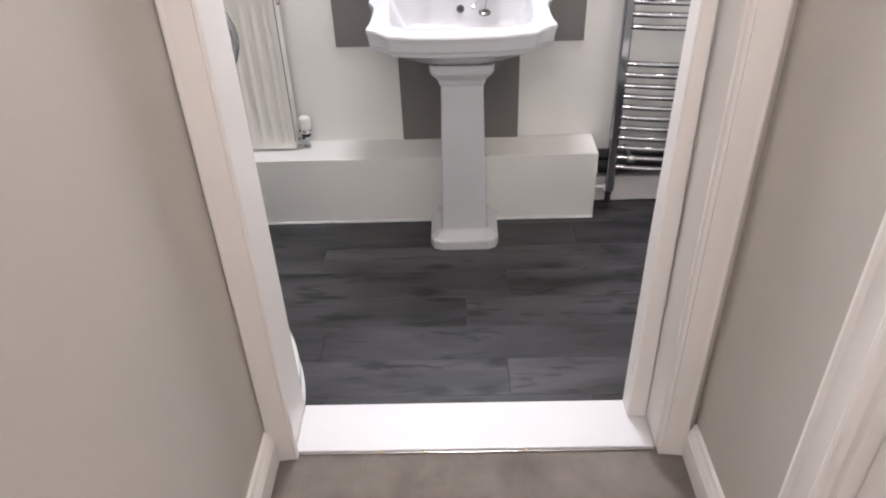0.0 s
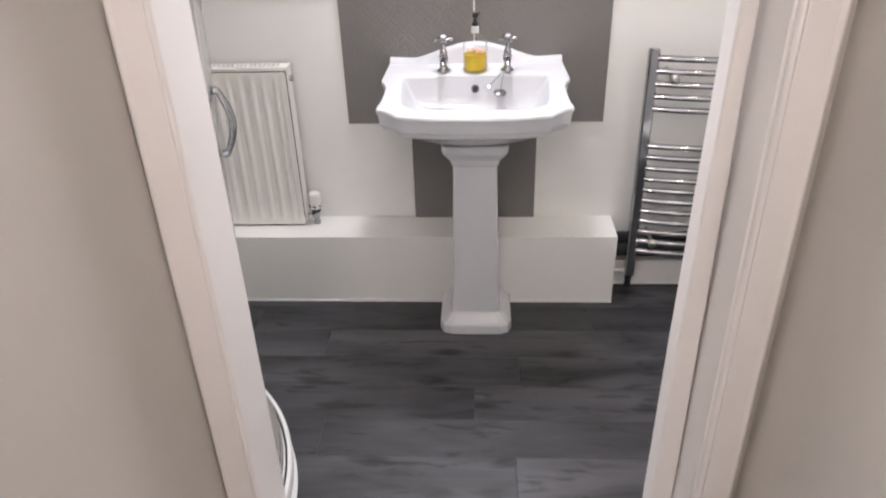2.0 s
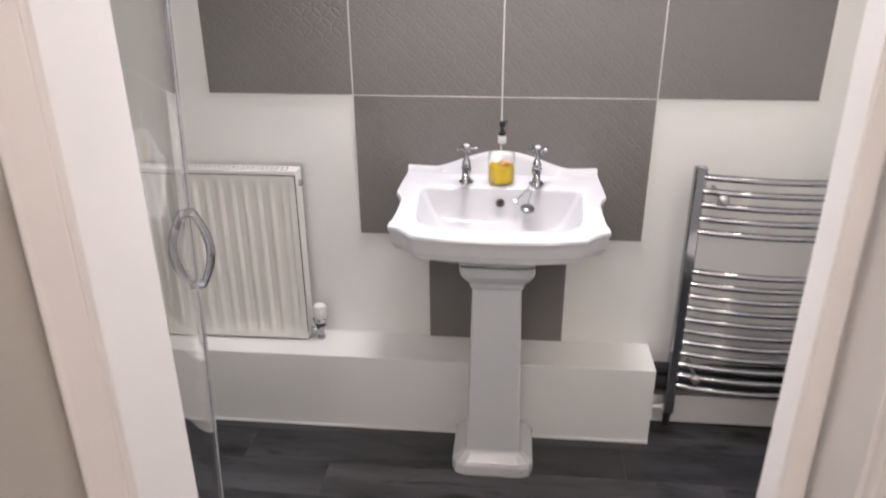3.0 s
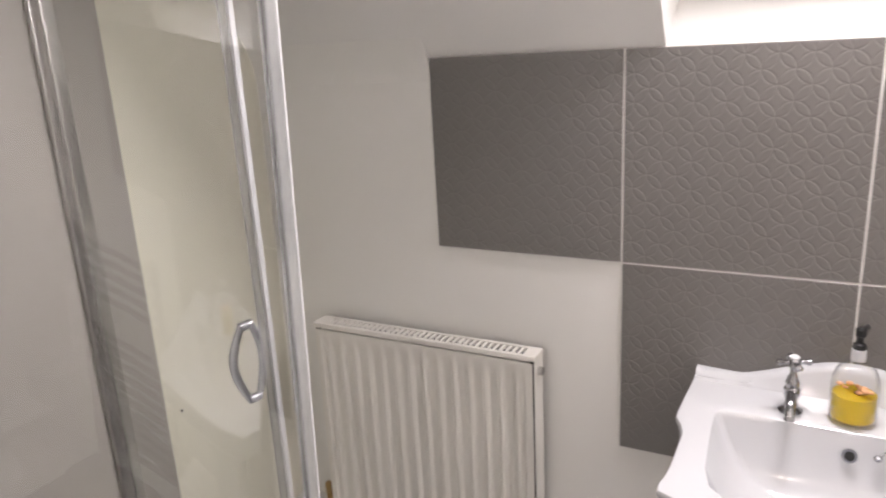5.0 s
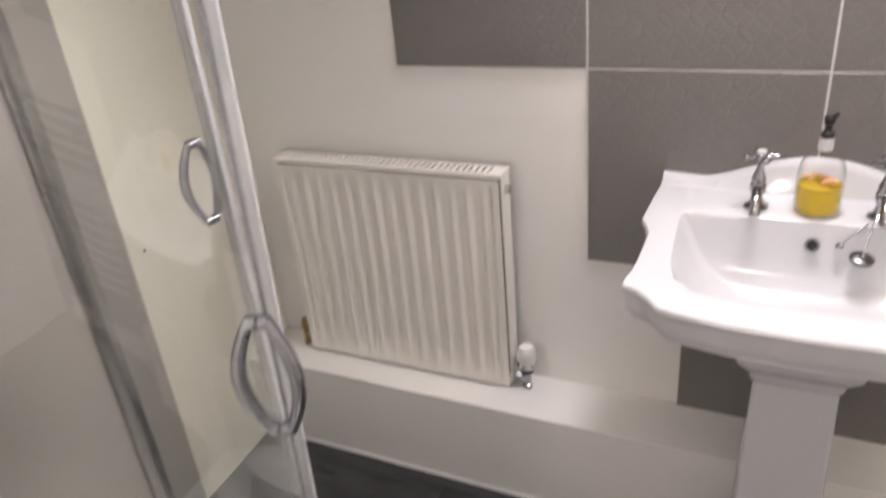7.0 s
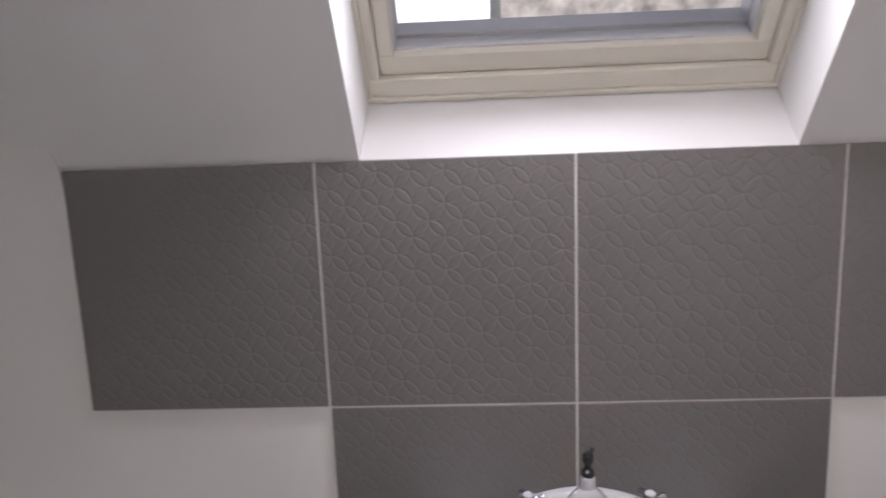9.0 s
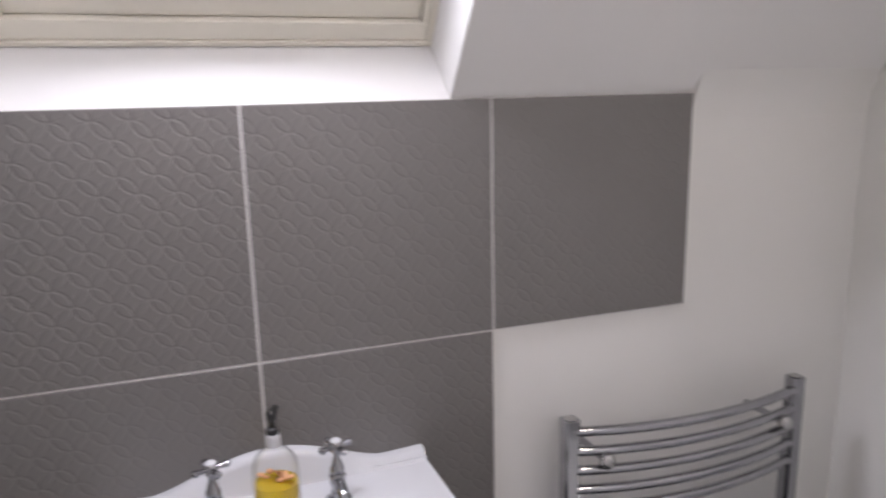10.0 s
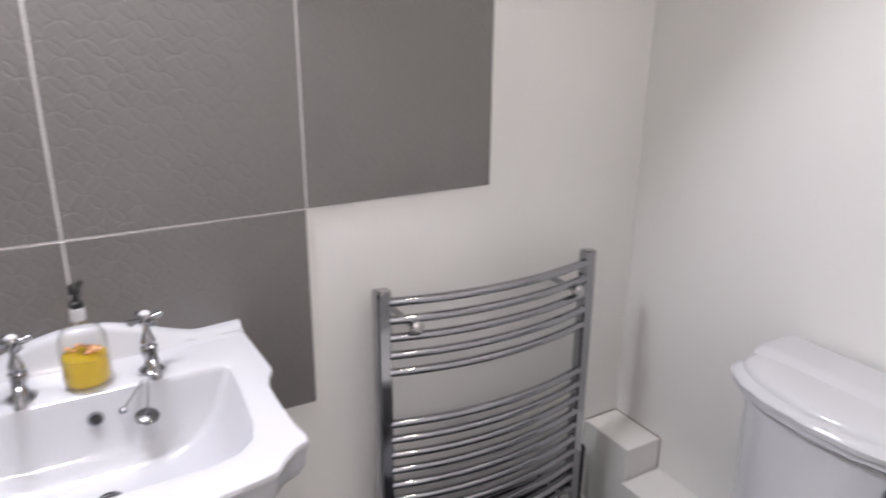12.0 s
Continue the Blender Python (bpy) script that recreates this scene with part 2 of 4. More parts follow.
    b.inputs["Roughness"].default_value = 0.42
    bp = n.new("ShaderNodeBump")
    bp.inputs["Strength"].default_value, bp.inputs["Distance"].default_value = 0.15, 0.001
    l.new(fleck.outputs["Fac"], bp.inputs["Height"])
    l.new(bp.outputs["Normal"], b.inputs["Normal"])
    return m


PLANK = plank_material()


# ---- mesh helpers ----
def link(name, bm, mat, parent=None, label="", smooth=False, inverse=None):
    me = bpy.data.meshes.new(name)
    bmesh.ops.recalc_face_normals(bm, faces=bm.faces)
    if smooth:
        for f in bm.faces:
            f.smooth = True
    bm.to_mesh(me)
    bm.free()
    if smooth:
        me.set_sharp_from_angle(angle=radians(38))
    me.materials.append(mat)
    ob = new(name, me)
    if parent:
        ob.parent = parent
        if inverse:
            ob.matrix_parent_inverse = inverse
    if label:
        ob["label"] = label
    return ob


def part(name, bm, mat, parent, label="", smooth=False):
    """One mesh in world places as a part of a thing or of another part."""
    inv = Matrix.Translation(-parent.location) if parent.type == "EMPTY" else None
    return link(name, bm, mat, parent, label, smooth, inv)


def thing(name, base, label, category, group="", kind=""):
    e = new(name)
    e.empty_display_size = 0.05
    e.location = base
    return tagged(e, label, category, group, kind)


def structure(name, bm, mat, label, smooth=False):
    return tagged(link(name, bm, mat, smooth=smooth), label, name.split("_")[0], kind="structure")


def box(x0, x1, y0, y1, z0, z1, bevel=0.0, segs=2, bm=None):
    bm = bm or bmesh.new()
    vs = [bm.verts.new((x, y, z)) for x in (x0, x1) for y in (y0, y1) for z in (z0, z1)]
    fs = [bm.faces.new([vs[i] for i in f]) for f in ((0, 1, 3, 2), (4, 6, 7, 5), (0, 4, 5, 1), (2, 3, 7, 6), (0, 2, 6, 4), (1, 5, 7, 3))]
    if bevel:
        es = {e for f in fs for e in f.edges}
        bmesh.ops.bevel(bm, geom=list(es), offset=bevel, segments=segs, profile=0.7, affect="EDGES")
    return bm


def tube(points, r, sides=12, bm=None, caps=True):
    """A round tube along points."""
    bm = bm or bmesh.new()
    pts = [Vector(p) for p in points]
    rings, side = [], None
    for i, p in enumerate(pts):
        d = (pts[min(i + 1, len(pts) - 1)] - pts[max(i - 1, 0)]).normalized()
        if side is None:
            side = d.orthogonal().normalized()
        side = (side - d * side.dot(d)).normalized()
        up = d.cross(side)
        rad = r[i] if isinstance(r, (list, tuple)) else r
        rings.append([bm.verts.new(p + rad * (math.cos(a) * side + math.sin(a) * up)) for a in (2 * math.pi * k / sides for k in range(sides))])
    for a, b in zip(rings, rings[1:]):
        for k in range(sides):
            bm.faces.new((a[k], a[(k + 1) % sides], b[(k + 1) % sides], b[k]))
    if caps:
        bm.faces.new(rings[0])
        bm.faces.new(rings[-1])
    return bm


def lathe(profile, centre, axis=(0, 0, 1), sides=24, bm=None):
    """A turned shape: profile of (radius, height along the axis)."""
    bm = bm or bmesh.new()
    q = Vector((0, 0, 1)).rotation_difference(Vector(axis)).to_matrix()
    c = Vector(centre)
    rings = []
    for r, h in profile:
        rings.append([bm.verts.new(c + q @ Vector((max(r, 1e-4) * math.cos(2 * math.pi * k / sides), max(r, 1e-4) * math.sin(2 * math.pi * k / sides), h))) for k in range(sides)])
    for a, b in zip(rings, rings[1:]):
        for k in range(sides):
            bm.faces.new((a[k], a[(k + 1) % sides], b[(k + 1) % sides], b[k]))
    bm.faces.new(rings[0])
    bm.faces.new(rings[-1])
    return bm


def loft(loops, bm=None, cap=(True, True)):
    """Skin over closed loops with the same number of points."""
    bm = bm or bmesh.new()
    rings = [[bm.verts.new(p) for p in loop] for loop in loops]
    k = len(rings[0])
    for a, b in zip(rings, rings[1:]):
        for i in range(k):
            bm.faces.new((a[i], a[(i + 1) % k], b[(i + 1) % k], b[i]))
    if cap[0]:
        bm.faces.new(rings[0])
    if cap[1]:
        bm.faces.new(rings[-1])
    return bm


def slope_box(x0, x1, s0, s1, n0, n1, bm=None, bevel=0.0):
    """A block whose faces lie along the sloping ceiling."""
    bm = bm or bmesh.new()
    vs = [bm.verts.new(on_slope(x, s, n)) for x in (x0, x1) for s in (s0, s1) for n in (n0, n1)]
    fs = [bm.faces.new([vs[i] for i in f]) for f in ((0, 1, 3, 2), (4, 6, 7, 5), (0, 4, 5, 1), (2, 3, 7, 6), (0, 2, 6, 4), (1, 5, 7, 3))]
    if bevel:
        bmesh.ops.bevel(bm, geom=list({e for f in fs for e in f.edges}), offset=bevel, segments=2, profile=0.7, affect="EDGES")
    return bm


# ---- rooms ----
XL, XR, YN, YS = -1.41, 1.39, 2.62, 1.205      # bathroom walls
HL, HR, HY, HZ = -0.435, 0.47, 1.08, 0.277      # hall walls, hall side of the door wall, hall floor
DL, DR, DTOP = -0.385, 0.397, 2.24             # door opening
CEIL = 2.40

structure("floor", box(XL, XR, YS - 0.1, YN, -0.12, -0.003), DARK, "floor base under grey wood-look planks")
structure("wall_north", box(XL - 0.12, XR + 0.12, YN, YN + 0.10, -0.1, EAVE_Z - 0.0005), PAINT, "low white painted wall under the sloping ceiling")
structure("wall_east", box(XR, XR + 0.12, HY + 0.02, YN, -0.1, CEIL + 0.1), PAINT, "white painted wall behind the toilet")
structure("wall_west", box(XL - 0.12, XL, HY + 0.02, YN, -0.1, CEIL + 0.1), CREAM, "white painted wall beside the shower")
bm = box(XL - 0.12, DL - 0.03, HY, YS, -0.1, CEIL + 0.1)
box(DR + 0.03, XR + 0.12, HY, YS, -0.1, CEIL + 0.1, bm=bm)
box(DL - 0.03, DR + 0.03, HY, YS, DTOP + 0.03, CEIL + 0.1, bm=bm)
box(DL - 0.03, DR + 0.03, HY, YS, -0.1, HZ - 0.01, bm=bm)
structure("wall_south", bm, PAINT, "white painted wall with the bathroom doorway")

S_TOP = (CEIL - EAVE_Z) / math.sin(SLOPE)
bm = slope_box(XL - 0.12, -0.376, -0.06, S_TOP, 0.0, 0.26)
slope_box(0.376, XR + 0.12, -0.06, S_TOP, 0.0, 0.26, bm=bm)
slope_box(-0.376, 0.376, 0.92, S_TOP, 0.0, 0.26, bm=bm)
box(XL - 0.12, XR + 0.12, HY, EAVE_Y - S_TOP * math.cos(SLOPE) + 0.12, CEIL, CEIL + 0.12, bm=bm)
structure("ceiling", bm, CEIL_PAINT, "white sloping attic ceiling with a roof window")



def cove(name, x0, x1, r=0.055):
    """A hand-trowelled hollow where the low wall runs into the sloping ceiling."""
    prof = [(YN, EAVE_Z - r)]
    for i in range(9):
        f = i / 8
        a, b = Vector((YN, EAVE_Z - r)), on_slope(0, r, 0).yz
        m = Vector((YN - 0.004, EAVE_Z - 0.004))
        q = a * (1 - f) ** 2 + m * 2 * f * (1 - f) + b * f ** 2
        prof.append((q[0] - 0.0004, q[1]))
    prof += [tuple(on_slope(0, r, 0.01).yz), (YN + 0.01, EAVE_Z), (YN + 0.01, EAVE_Z - r)]
    return structure(name, loft([[(x, y, z) for y, z in prof] for x in (x0, x1)]), PAINT, "rounded white plaster between wall and sloping ceiling", smooth=True)


cove("trim_cove_west", XL, -0.9075)
cove("trim_cove_east", 0.9075, XR)

# hall
structure("carpet", box(HL, HR, -1.3, HY + 0.012, HZ - 0.03, HZ, 0.004), CARPET, "grey-beige short-pile carpet in the hall")
structure("wall_west_hall", box(HL - 0.06, HL, -1.3, HY, 0.1, 2.5), HALL_PAINT, "greige painted hall wall")
bm = box(HR, HR + 0.1, 0.66, HY, 0.1, 2.5)
box(HR, HR + 0.1, -1.3, -0.16, 0.1, 2.5, bm=bm)
box(HR, HR + 0.1, -0.16, 0.66, 2.25, 2.5, bm=bm)
structure("wall_east_hall", bm, HALL_PAINT, "greige painted hall wall with a door")
structure("wall_south_hall", box(HL - 0.1, HR + 0.1, -1.4, -1.3, 0.1, 2.5), HALL_PAINT, "greige painted end wall of the hall")
structure("ceiling_hall", box(HL - 0.1, HR + 0.1, -1.4, HY, 2.5, 2.6), CEIL_PAINT, "white hall ceiling")
bm = box(HL, DL - 0.03, HY - 0.004, HY, HZ, 2.5)
box(DR + 0.03, HR, HY - 0.004, HY, HZ, 2.5, bm=bm)
box(DL - 0.03, DR + 0.03, HY - 0.004, HY, DTOP + 0.03, 2.5, bm=bm)
structure("wall_north_hall", bm, HALL_PAINT, "greige painted wall round the bathroom doorway")


def skirting(name, x_wall, side, y0, y1):
    """A moulded skirting along a wall that runs in y; side is +1 where the room lies towards +x."""
    prof = [(0, 0), (0.018, 0), (0.018, 0.062), (0.015, 0.068), (0.015, 0.074), (0.009, 0.083), (0.007, 0.092), (0.0, 0.094)]
    bm = loft([[(x_wall + side * a, y, HZ + b) for a, b in prof] for y in (y0, y1)])
    return structure(name, bm, GLOSS, "white moulded skirting board along the hall wall")


skirting("baseboard_west", HL, 1, -1.3, HY - 0.02)
skirting("baseboard_east", HR, -1, 0.715, HY - 0.02)


def architrave(parent, name, x_in, x_out, y_wall, z0, z1):
    """An upright moulded door trim in front of a wall that faces -y."""
    w = x_out - x_in
    prof = [(0, 0), (0, 0.010), (0.03, 0.014), (0.09, 0.0160), (0.15, 0.0140), (0.18, 0.0150), (0.80, 0.018), (0.92, 0.020), (0.98, 0.018), (1.0, 0.014), (1.0, 0)]
    bm = loft([[(x_in + a * w, y_wall - b, z) for a, b in prof] for z in (z0, z1)])
    return part(name, bm, GLOSS, parent, smooth=False)


# doorway of the bathroom
frame_ob = thing("door_1", (0, HY, HZ), "white gloss door lining and trim round the open bathroom doorway", "door frame", kind="structure")
part("lining", box(DL - 0.03, DL, HY - 0.004, YS + 0.004, HZ + 0.005, DTOP, 0.002), GLOSS, frame_ob)
part("lining", box(DR, DR + 0.03, HY - 0.004, YS + 0.004, HZ + 0.005, DTOP, 0.002), GLOSS, frame_ob)
part("lining", box(DL - 0.03, DR + 0.03, HY - 0.004, YS + 0.004, DTOP, DTOP + 0.03, 0.002), GLOSS, frame_ob)
stop = []
for z, a, b in ((HZ + 0.010, 0.043, 0.001), (0.75, 0.041, 0.004), (1.25, 0.034, 0.008), (DTOP, 0.032, 0.009)):
    stop.append([(DR - a, YS + 0.006, z), (DR - a, 1.163, z), (DR - a + 0.003, 1.160, z), (DR - b - 0.003, 1.160, z), (DR - b, 1.163, z), (DR - b, YS + 0.006, z)])
part("door_stop", loft(stop), GLOSS, frame_ob)
part("door_stop", box(DL, DR - 0.043, 1.160, YS + 0.006, DTOP - 0.02, DTOP, 0.0025), GLOSS, frame_ob)
architrave(frame_ob, "architrave", DL + 0.008, HL + 0.001, HY - 0.004, HZ, DTOP + 0.05)
architrave(frame_ob, "architrave", DR + 0.004, HR - 0.014, HY - 0.004, HZ, DTOP + 0.05)
part("architrave", box(DL + 0.008, DR + 0.004, HY - 0.022, HY - 0.004, DTOP + 0.0, DTOP + 0.05, 0.003), GLOSS, frame_ob)
tagged(link("door_sill", box(DL + 0.001, DR - 0.001, HY - 0.004, YS + 0.006, HZ - 0.004, HZ + 0.009, 0.003), SILL_WHITE), "white painted sill board in the doorway above the step", "sill", kind="structure")
trim = thing("carpet_trim", (0, HY - 0.004, HZ), "thin metal carpet trim strip in the doorway", "trim", kind="structure")
part("strip", box(DL + 0.01, DR, HY - 0.0085, HY - 0.004, HZ + 0.0005, HZ + 0.004, 0.001), BRUSHED, trim)
for tx in (-0.2, -0.1, 0.03, 0.12):
    part("nail", lathe([(0.0035, 0), (0.003, 0.0012), (0.001, 0.0018)], (tx, HY - 0.0065, HZ + 0.004), sides=8), BRASS, trim)

# closed door in the hall's side wall
side_door = thing("door_2", (HR, 0.25, HZ), "white closed door with moulded trim in the hall", "door", kind="structure")
prof = [(0, 0), (0, 0.020), (0.1, 0.021), (0.2, 0.016), (0.75, 0.013), (0.85, 0.0165), (0.95, 0.0155), (1.0, 0.012), (1.0, 0)]
part("architrave", loft([[(HR - b, 0.712 - a * 0.066, z) for a, b in prof] for z in (HZ, 2.27)]), GLOSS, side_door)
part("architrave", loft([[(HR - b, -0.212 + a * 0.066, z) for a, b in prof] for z in (HZ, 2.27)]), GLOSS, side_door)
part("lining", box(HR, HR + 0.1, 0.63, 0.66, HZ, 2.25, 0.002), GLOSS, side_door)
part("lining", box(HR, HR + 0.1, -0.16, -0.13, HZ, 2.25, 0.002), GLOSS, side_door)
part("door_leaf", box(HR + 0.022, HR + 0.062, -0.127, 0.627, HZ + 0.006, 2.245, 0.002), GLOSS, side_door)

# boxing for pipes, low ledges, skirting under the towel rail
structure("pipe_boxing", box(XL, 0.512, 2.452, YN, 0.0, 0.279, 0.002), PAINT, "white painted pipe boxing along the wall")
structure("trim_sealant", box(XL, 0.512, 2.446, 2.452, 0.0, 0.007, 0.002), SEAL, "thin bead of white sealant along the boxing")
structure("ledge_tall", box(1.268, XR, 2.440, YN, 0.0, 0.357, 0.002), PAINT, "small white pipe boxing in the corner")
structure("ledge_low", box(1.250, XR, 1.50, 2.436, 0.0, 0.262, 0.002), PAINT, "low white pipe boxing behind the toilet")
structure("trim_gap_ledge", box(1.270, XR - 0.0005, YN - 0.0022, YN - 0.0002, 0.357, 0.3595), BROWN_GAP, "thin brown crack between pipe boxing and wall")
structure("trim_gap_ledge_side", box(XR - 0.0022, XR - 0.0002, 2.442, YN - 0.003, 0.357, 0.3595), BROWN_GAP, "thin brown crack between pipe boxing and wall")
structure("trim_gap_ledge_front", box(XR - 0.0022, XR - 0.0002, 2.4375, 2.4398, 0.264, 0.357), BROWN_GAP, "thin brown crack between pipe boxing and wall")
structure("baseboard_bathroom", box(0.512, 1.268, 2.582, YN, 0.0, 0.105, 0.003), GLOSS, "white skirting under the towel rail")
structure("trim_sealant_rail", box(0.512, 1.268, 2.577, 2.582, 0.0, 0.006, 0.0015), SEAL, "thin bead of white sealant on the floor")
pipe = thing("insulated_pipe", (0.9, 2.60, 0.16), "black foam-covered pipe running behind the towel rail", "pipe")
part("foam_sleeve", tube([(0.512, 2.590, 0.155), (1.205, 2.590, 0.155)], 0.030, 16), BLACK_FOAM, pipe, smooth=True)
part("foam_sleeve", tube([(0.512, 2.598, 0.200), (1.190, 2.598, 0.200)], 0.022, 16), BLACK_FOAM, pipe, smooth=True)

hose = thing("flexible_hose", (1.226, 2.585, 0.1), "black ribbed flexible hose standing behind the towel rail", "hose")
ribs = [(0.006, 0.0)]
for k in range(13):
    ribs += [(0.0115, 0.002 + k * 0.015), (0.0125, 0.006 + k * 0.015), (0.0115, 0.010 + k * 0.015), (0.0075, 0.012 + k * 0.015), (0.0075, 0.015 + k * 0.015)]
part("ribbed_sleeve", lathe(ribs + [(0.006, 0.200)], (1.226, 2.583, 0.106), (0.02, 0.0, 1.0), 14), BLACK_PLASTIC, hose, smooth=True)

plug_hole = thing("wall_plug", (XL, 2.198, 0.764), "tiny dark screw fixing in the white wall beside the shower", "screw")
part("screw_head", lathe([(0.0038, -0.001), (0.0038, 0.0015), (0.002, 0.0022)], (XL, 2.198, 0.764), (1, 0, 0), 10), DARK, plug_hole)

# shower wall panel
structure("shower_panel", box(XL, XL + 0.007, YS, 2.148, 0.0, CEIL, 0.001), PANEL, "glossy grey-beige shower wall panel")

# roof window
win = thing("window_1", on_slope(0, 0.5, 0.12), "cream-painted roof window in a white plastered recess", "window", kind="structure")
W0, W1 = 0.039, 0.88
bm = loft([[on_slope(-0.376, 0.0, 0.0), on_slope(0.376, 0.0, 0.0), on_slope(0.376, -0.03, 0.02), on_slope(-0.376, -0.03, 0.02)],
           [on_slope(-0.376, W0, 0.123), on_slope(0.376, W0, 0.123), on_slope(0.376, W0 - 0.05, 0.14), on_slope(-0.376, W0 - 0.05, 0.14)]])
part("reveal", bm, CEIL_PAINT, win)
for sgn in (-1, 1):
    bm = loft([[on_slope(sgn * 0.374, -0.002, -0.001), on_slope(sgn * 0.374, 0.93, -0.001), on_slope(sgn * 0.40, 0.93, 0.0), on_slope(sgn * 0.40, -0.002, 0.0)],
               [on_slope(sgn * 0.361, W0 - 0.002, 0.123), on_slope(sgn * 0.361, 0.93, 0.123), on_slope(sgn * 0.40, 0.93, 0.123), on_slope(sgn * 0.40, W0 - 0.002, 0.123)]])
    part("reveal", bm, CEIL_PAINT, win)


def window_ring(name, half, s0, s1, width, side, n0, n1, mat, bevel):
    """A frame round the window opening: width at top and bottom, side at the sides."""
    bm = slope_box(-half, half, s0, s0 + width, n0, n1, bevel=bevel)
    slope_box(-half, half, s1 - width, s1, n0, n1, bm=bm, bevel=bevel)
    slope_box(-half, -half + side, s0 + width, s1 - width, n0, n1, bm=bm, bevel=bevel)
    slope_box(half - side, half, s0 + width, s1 - width, n0, n1, bm=bm, bevel=bevel)
    return part(name, bm, mat, win)


window_ring("outer_frame", 0.362, W0, W1, 0.009, 0.008, 0.110, 0.19, WINDOW_PAINT, 0.003)
window_ring("inner_frame", 0.354, W0 + 0.009, W1 - 0.009, 0.036, 0.017, 0.115, 0.19, WINDOW_PAINT, 0.005)
window_ring("sash", 0.3355, W0 + 0.047, W1 - 0.047, 0.037, 0.027, 0.128, 0.182, WINDOW_PAINT, 0.004)
window_ring("bead", 0.3085, W0 + 0.084, W1 - 0.084, 0.004, 0.004, 0.146, 0.178, SILL_WHITE, 0.001)
window_ring("outer_sash", 0.3400, W0 + 0.044, W1 - 0.044, 0.050, 0.036, 0.183, 0.225, SILL_WHITE, 0.003)
pane = part("pane", slope_box(-0.3060, 0.3060, W0 + 0.0865, W1 - 0.0865, 0.158, 0.162), GLASS, win)
pane.visible_shadow = False


# ---- radiator ----
def radiator(x0, x1, z0, z1, y_front, y_back):
    r = thing("radiator", ((x0 + x1) / 2, y_back, z0), "white ribbed panel radiator with grille top above the boxing", "radiator")
    cols, rows, n = 14 * 10, 26, 14
    bm = bmesh.new()
    edge = 0.022
    grid = []
    for j in range(rows + 1):
        z = z0 + (z1 - z0 - 0.0165) * j / rows
        line = []
        for i in range(cols + 1):
            x = x0 + 0.0035 + (x1 - x0 - 0.007) * i / cols
            u = (x - x0 - edge) / (x1 - x0 - 2 * edge)
            v = min(z - z0 - 0.03, z1 - 0.045 - z) / 0.02
            fade = max(0.0, min(1.0, v)) if 0 < u < 1 else 0.0
            ridge = max(0.0, math.cos(2 * math.pi * (u * n - 0.5))) ** 0.7
            line.append(bm.verts.new((x, y_front + 0.0085 * fade * (1 - ridge), z)))
        grid.append(line)
    for j in range(rows):
        for i in range(cols):
            bm.faces.new((grid[j][i], grid[j][i + 1], grid[j + 1][i + 1], grid[j + 1][i]))
    part("front_panel", bm, RAD_WHITE, r, "ribbed white enamel panel", smooth=True)
    part("back_panel", box(x0 + 0.014, x1 - 0.014, y_front + 0.0095, y_front + 0.015, z0 + 0.006, z1 - 0.020, 0.001), RAD_WHITE, r)
    for xa, xb in ((x0 - 0.001, x0 + 0.0025), (x1 - 0.0025, x1 + 0.001)):
        part("side_panel", box(xa, xb, y_front + 0.006, y_back, z0 + 0.006, z1 - 0.012, 0.001), RAD_WHITE, r)
    bm = box(x0 - 0.003, x1 + 0.003, y_front + 0.001, y_front + 0.012, z1 - 0.014, z1, 0.003)
    box(x0 - 0.003, x1 + 0.003, y_back - 0.010, y_back, z1 - 0.014, z1, 0.003, bm=bm)
    box(x0 - 0.003, x0 + 0.030, y_front + 0.012, y_back - 0.010, z1 - 0.014, z1 - 0.0005, bm=bm)
    box(x1 - 0.030, x1 + 0.003, y_front + 0.012, y_back - 0.010, z1 - 0.014, z1 - 0.0005, bm=bm)
    slots = 36
    for i in range(slots):
        a = x0 + 0.030 + (x1 - x0 - 0.06) * i / slots
        box(a, a + 0.0070, y_front + 0.014, y_back - 0.012, z1 - 0.0055, z1 - 0.001, bm=bm)
    part("grille", bm, RAD_WHITE, r, "slotted top grille")
    # near-black block that puts the shade under the grille in as colour
    part("inner_shade", box(x0 + 0.006, x1 - 0.006, y_front + 0.016, y_back - 0.004, z0 + 0.02, z1 - 0.0145), DARK, r)
    for xa in (x0 - 0.002, x1 + 0.002):
        part("plug", lathe([(0.011, 0), (0.011, 0.010), (0.007, 0.012)], (xa, (y_front + y_back) / 2, z1 - 0.045), (1 if xa > x0 else -1, 0, 0), 8), BRUSHED, r)
    for bx in (x0 + 0.12, x1 - 0.12):
        part("bracket", box(bx - 0.012, bx + 0.012, y_back, YN, z0 + 0.08, z1 - 0.08, 0.002), RAD_WHITE, r)
    return r


RX0, RX1, RZ0, RZ1, RYF, RYB = -1.264, -0.634, 0.288, 0.882, 2.540, 2.598
radiator(RX0, RX1, RZ0, RZ1, RYF, RYB)

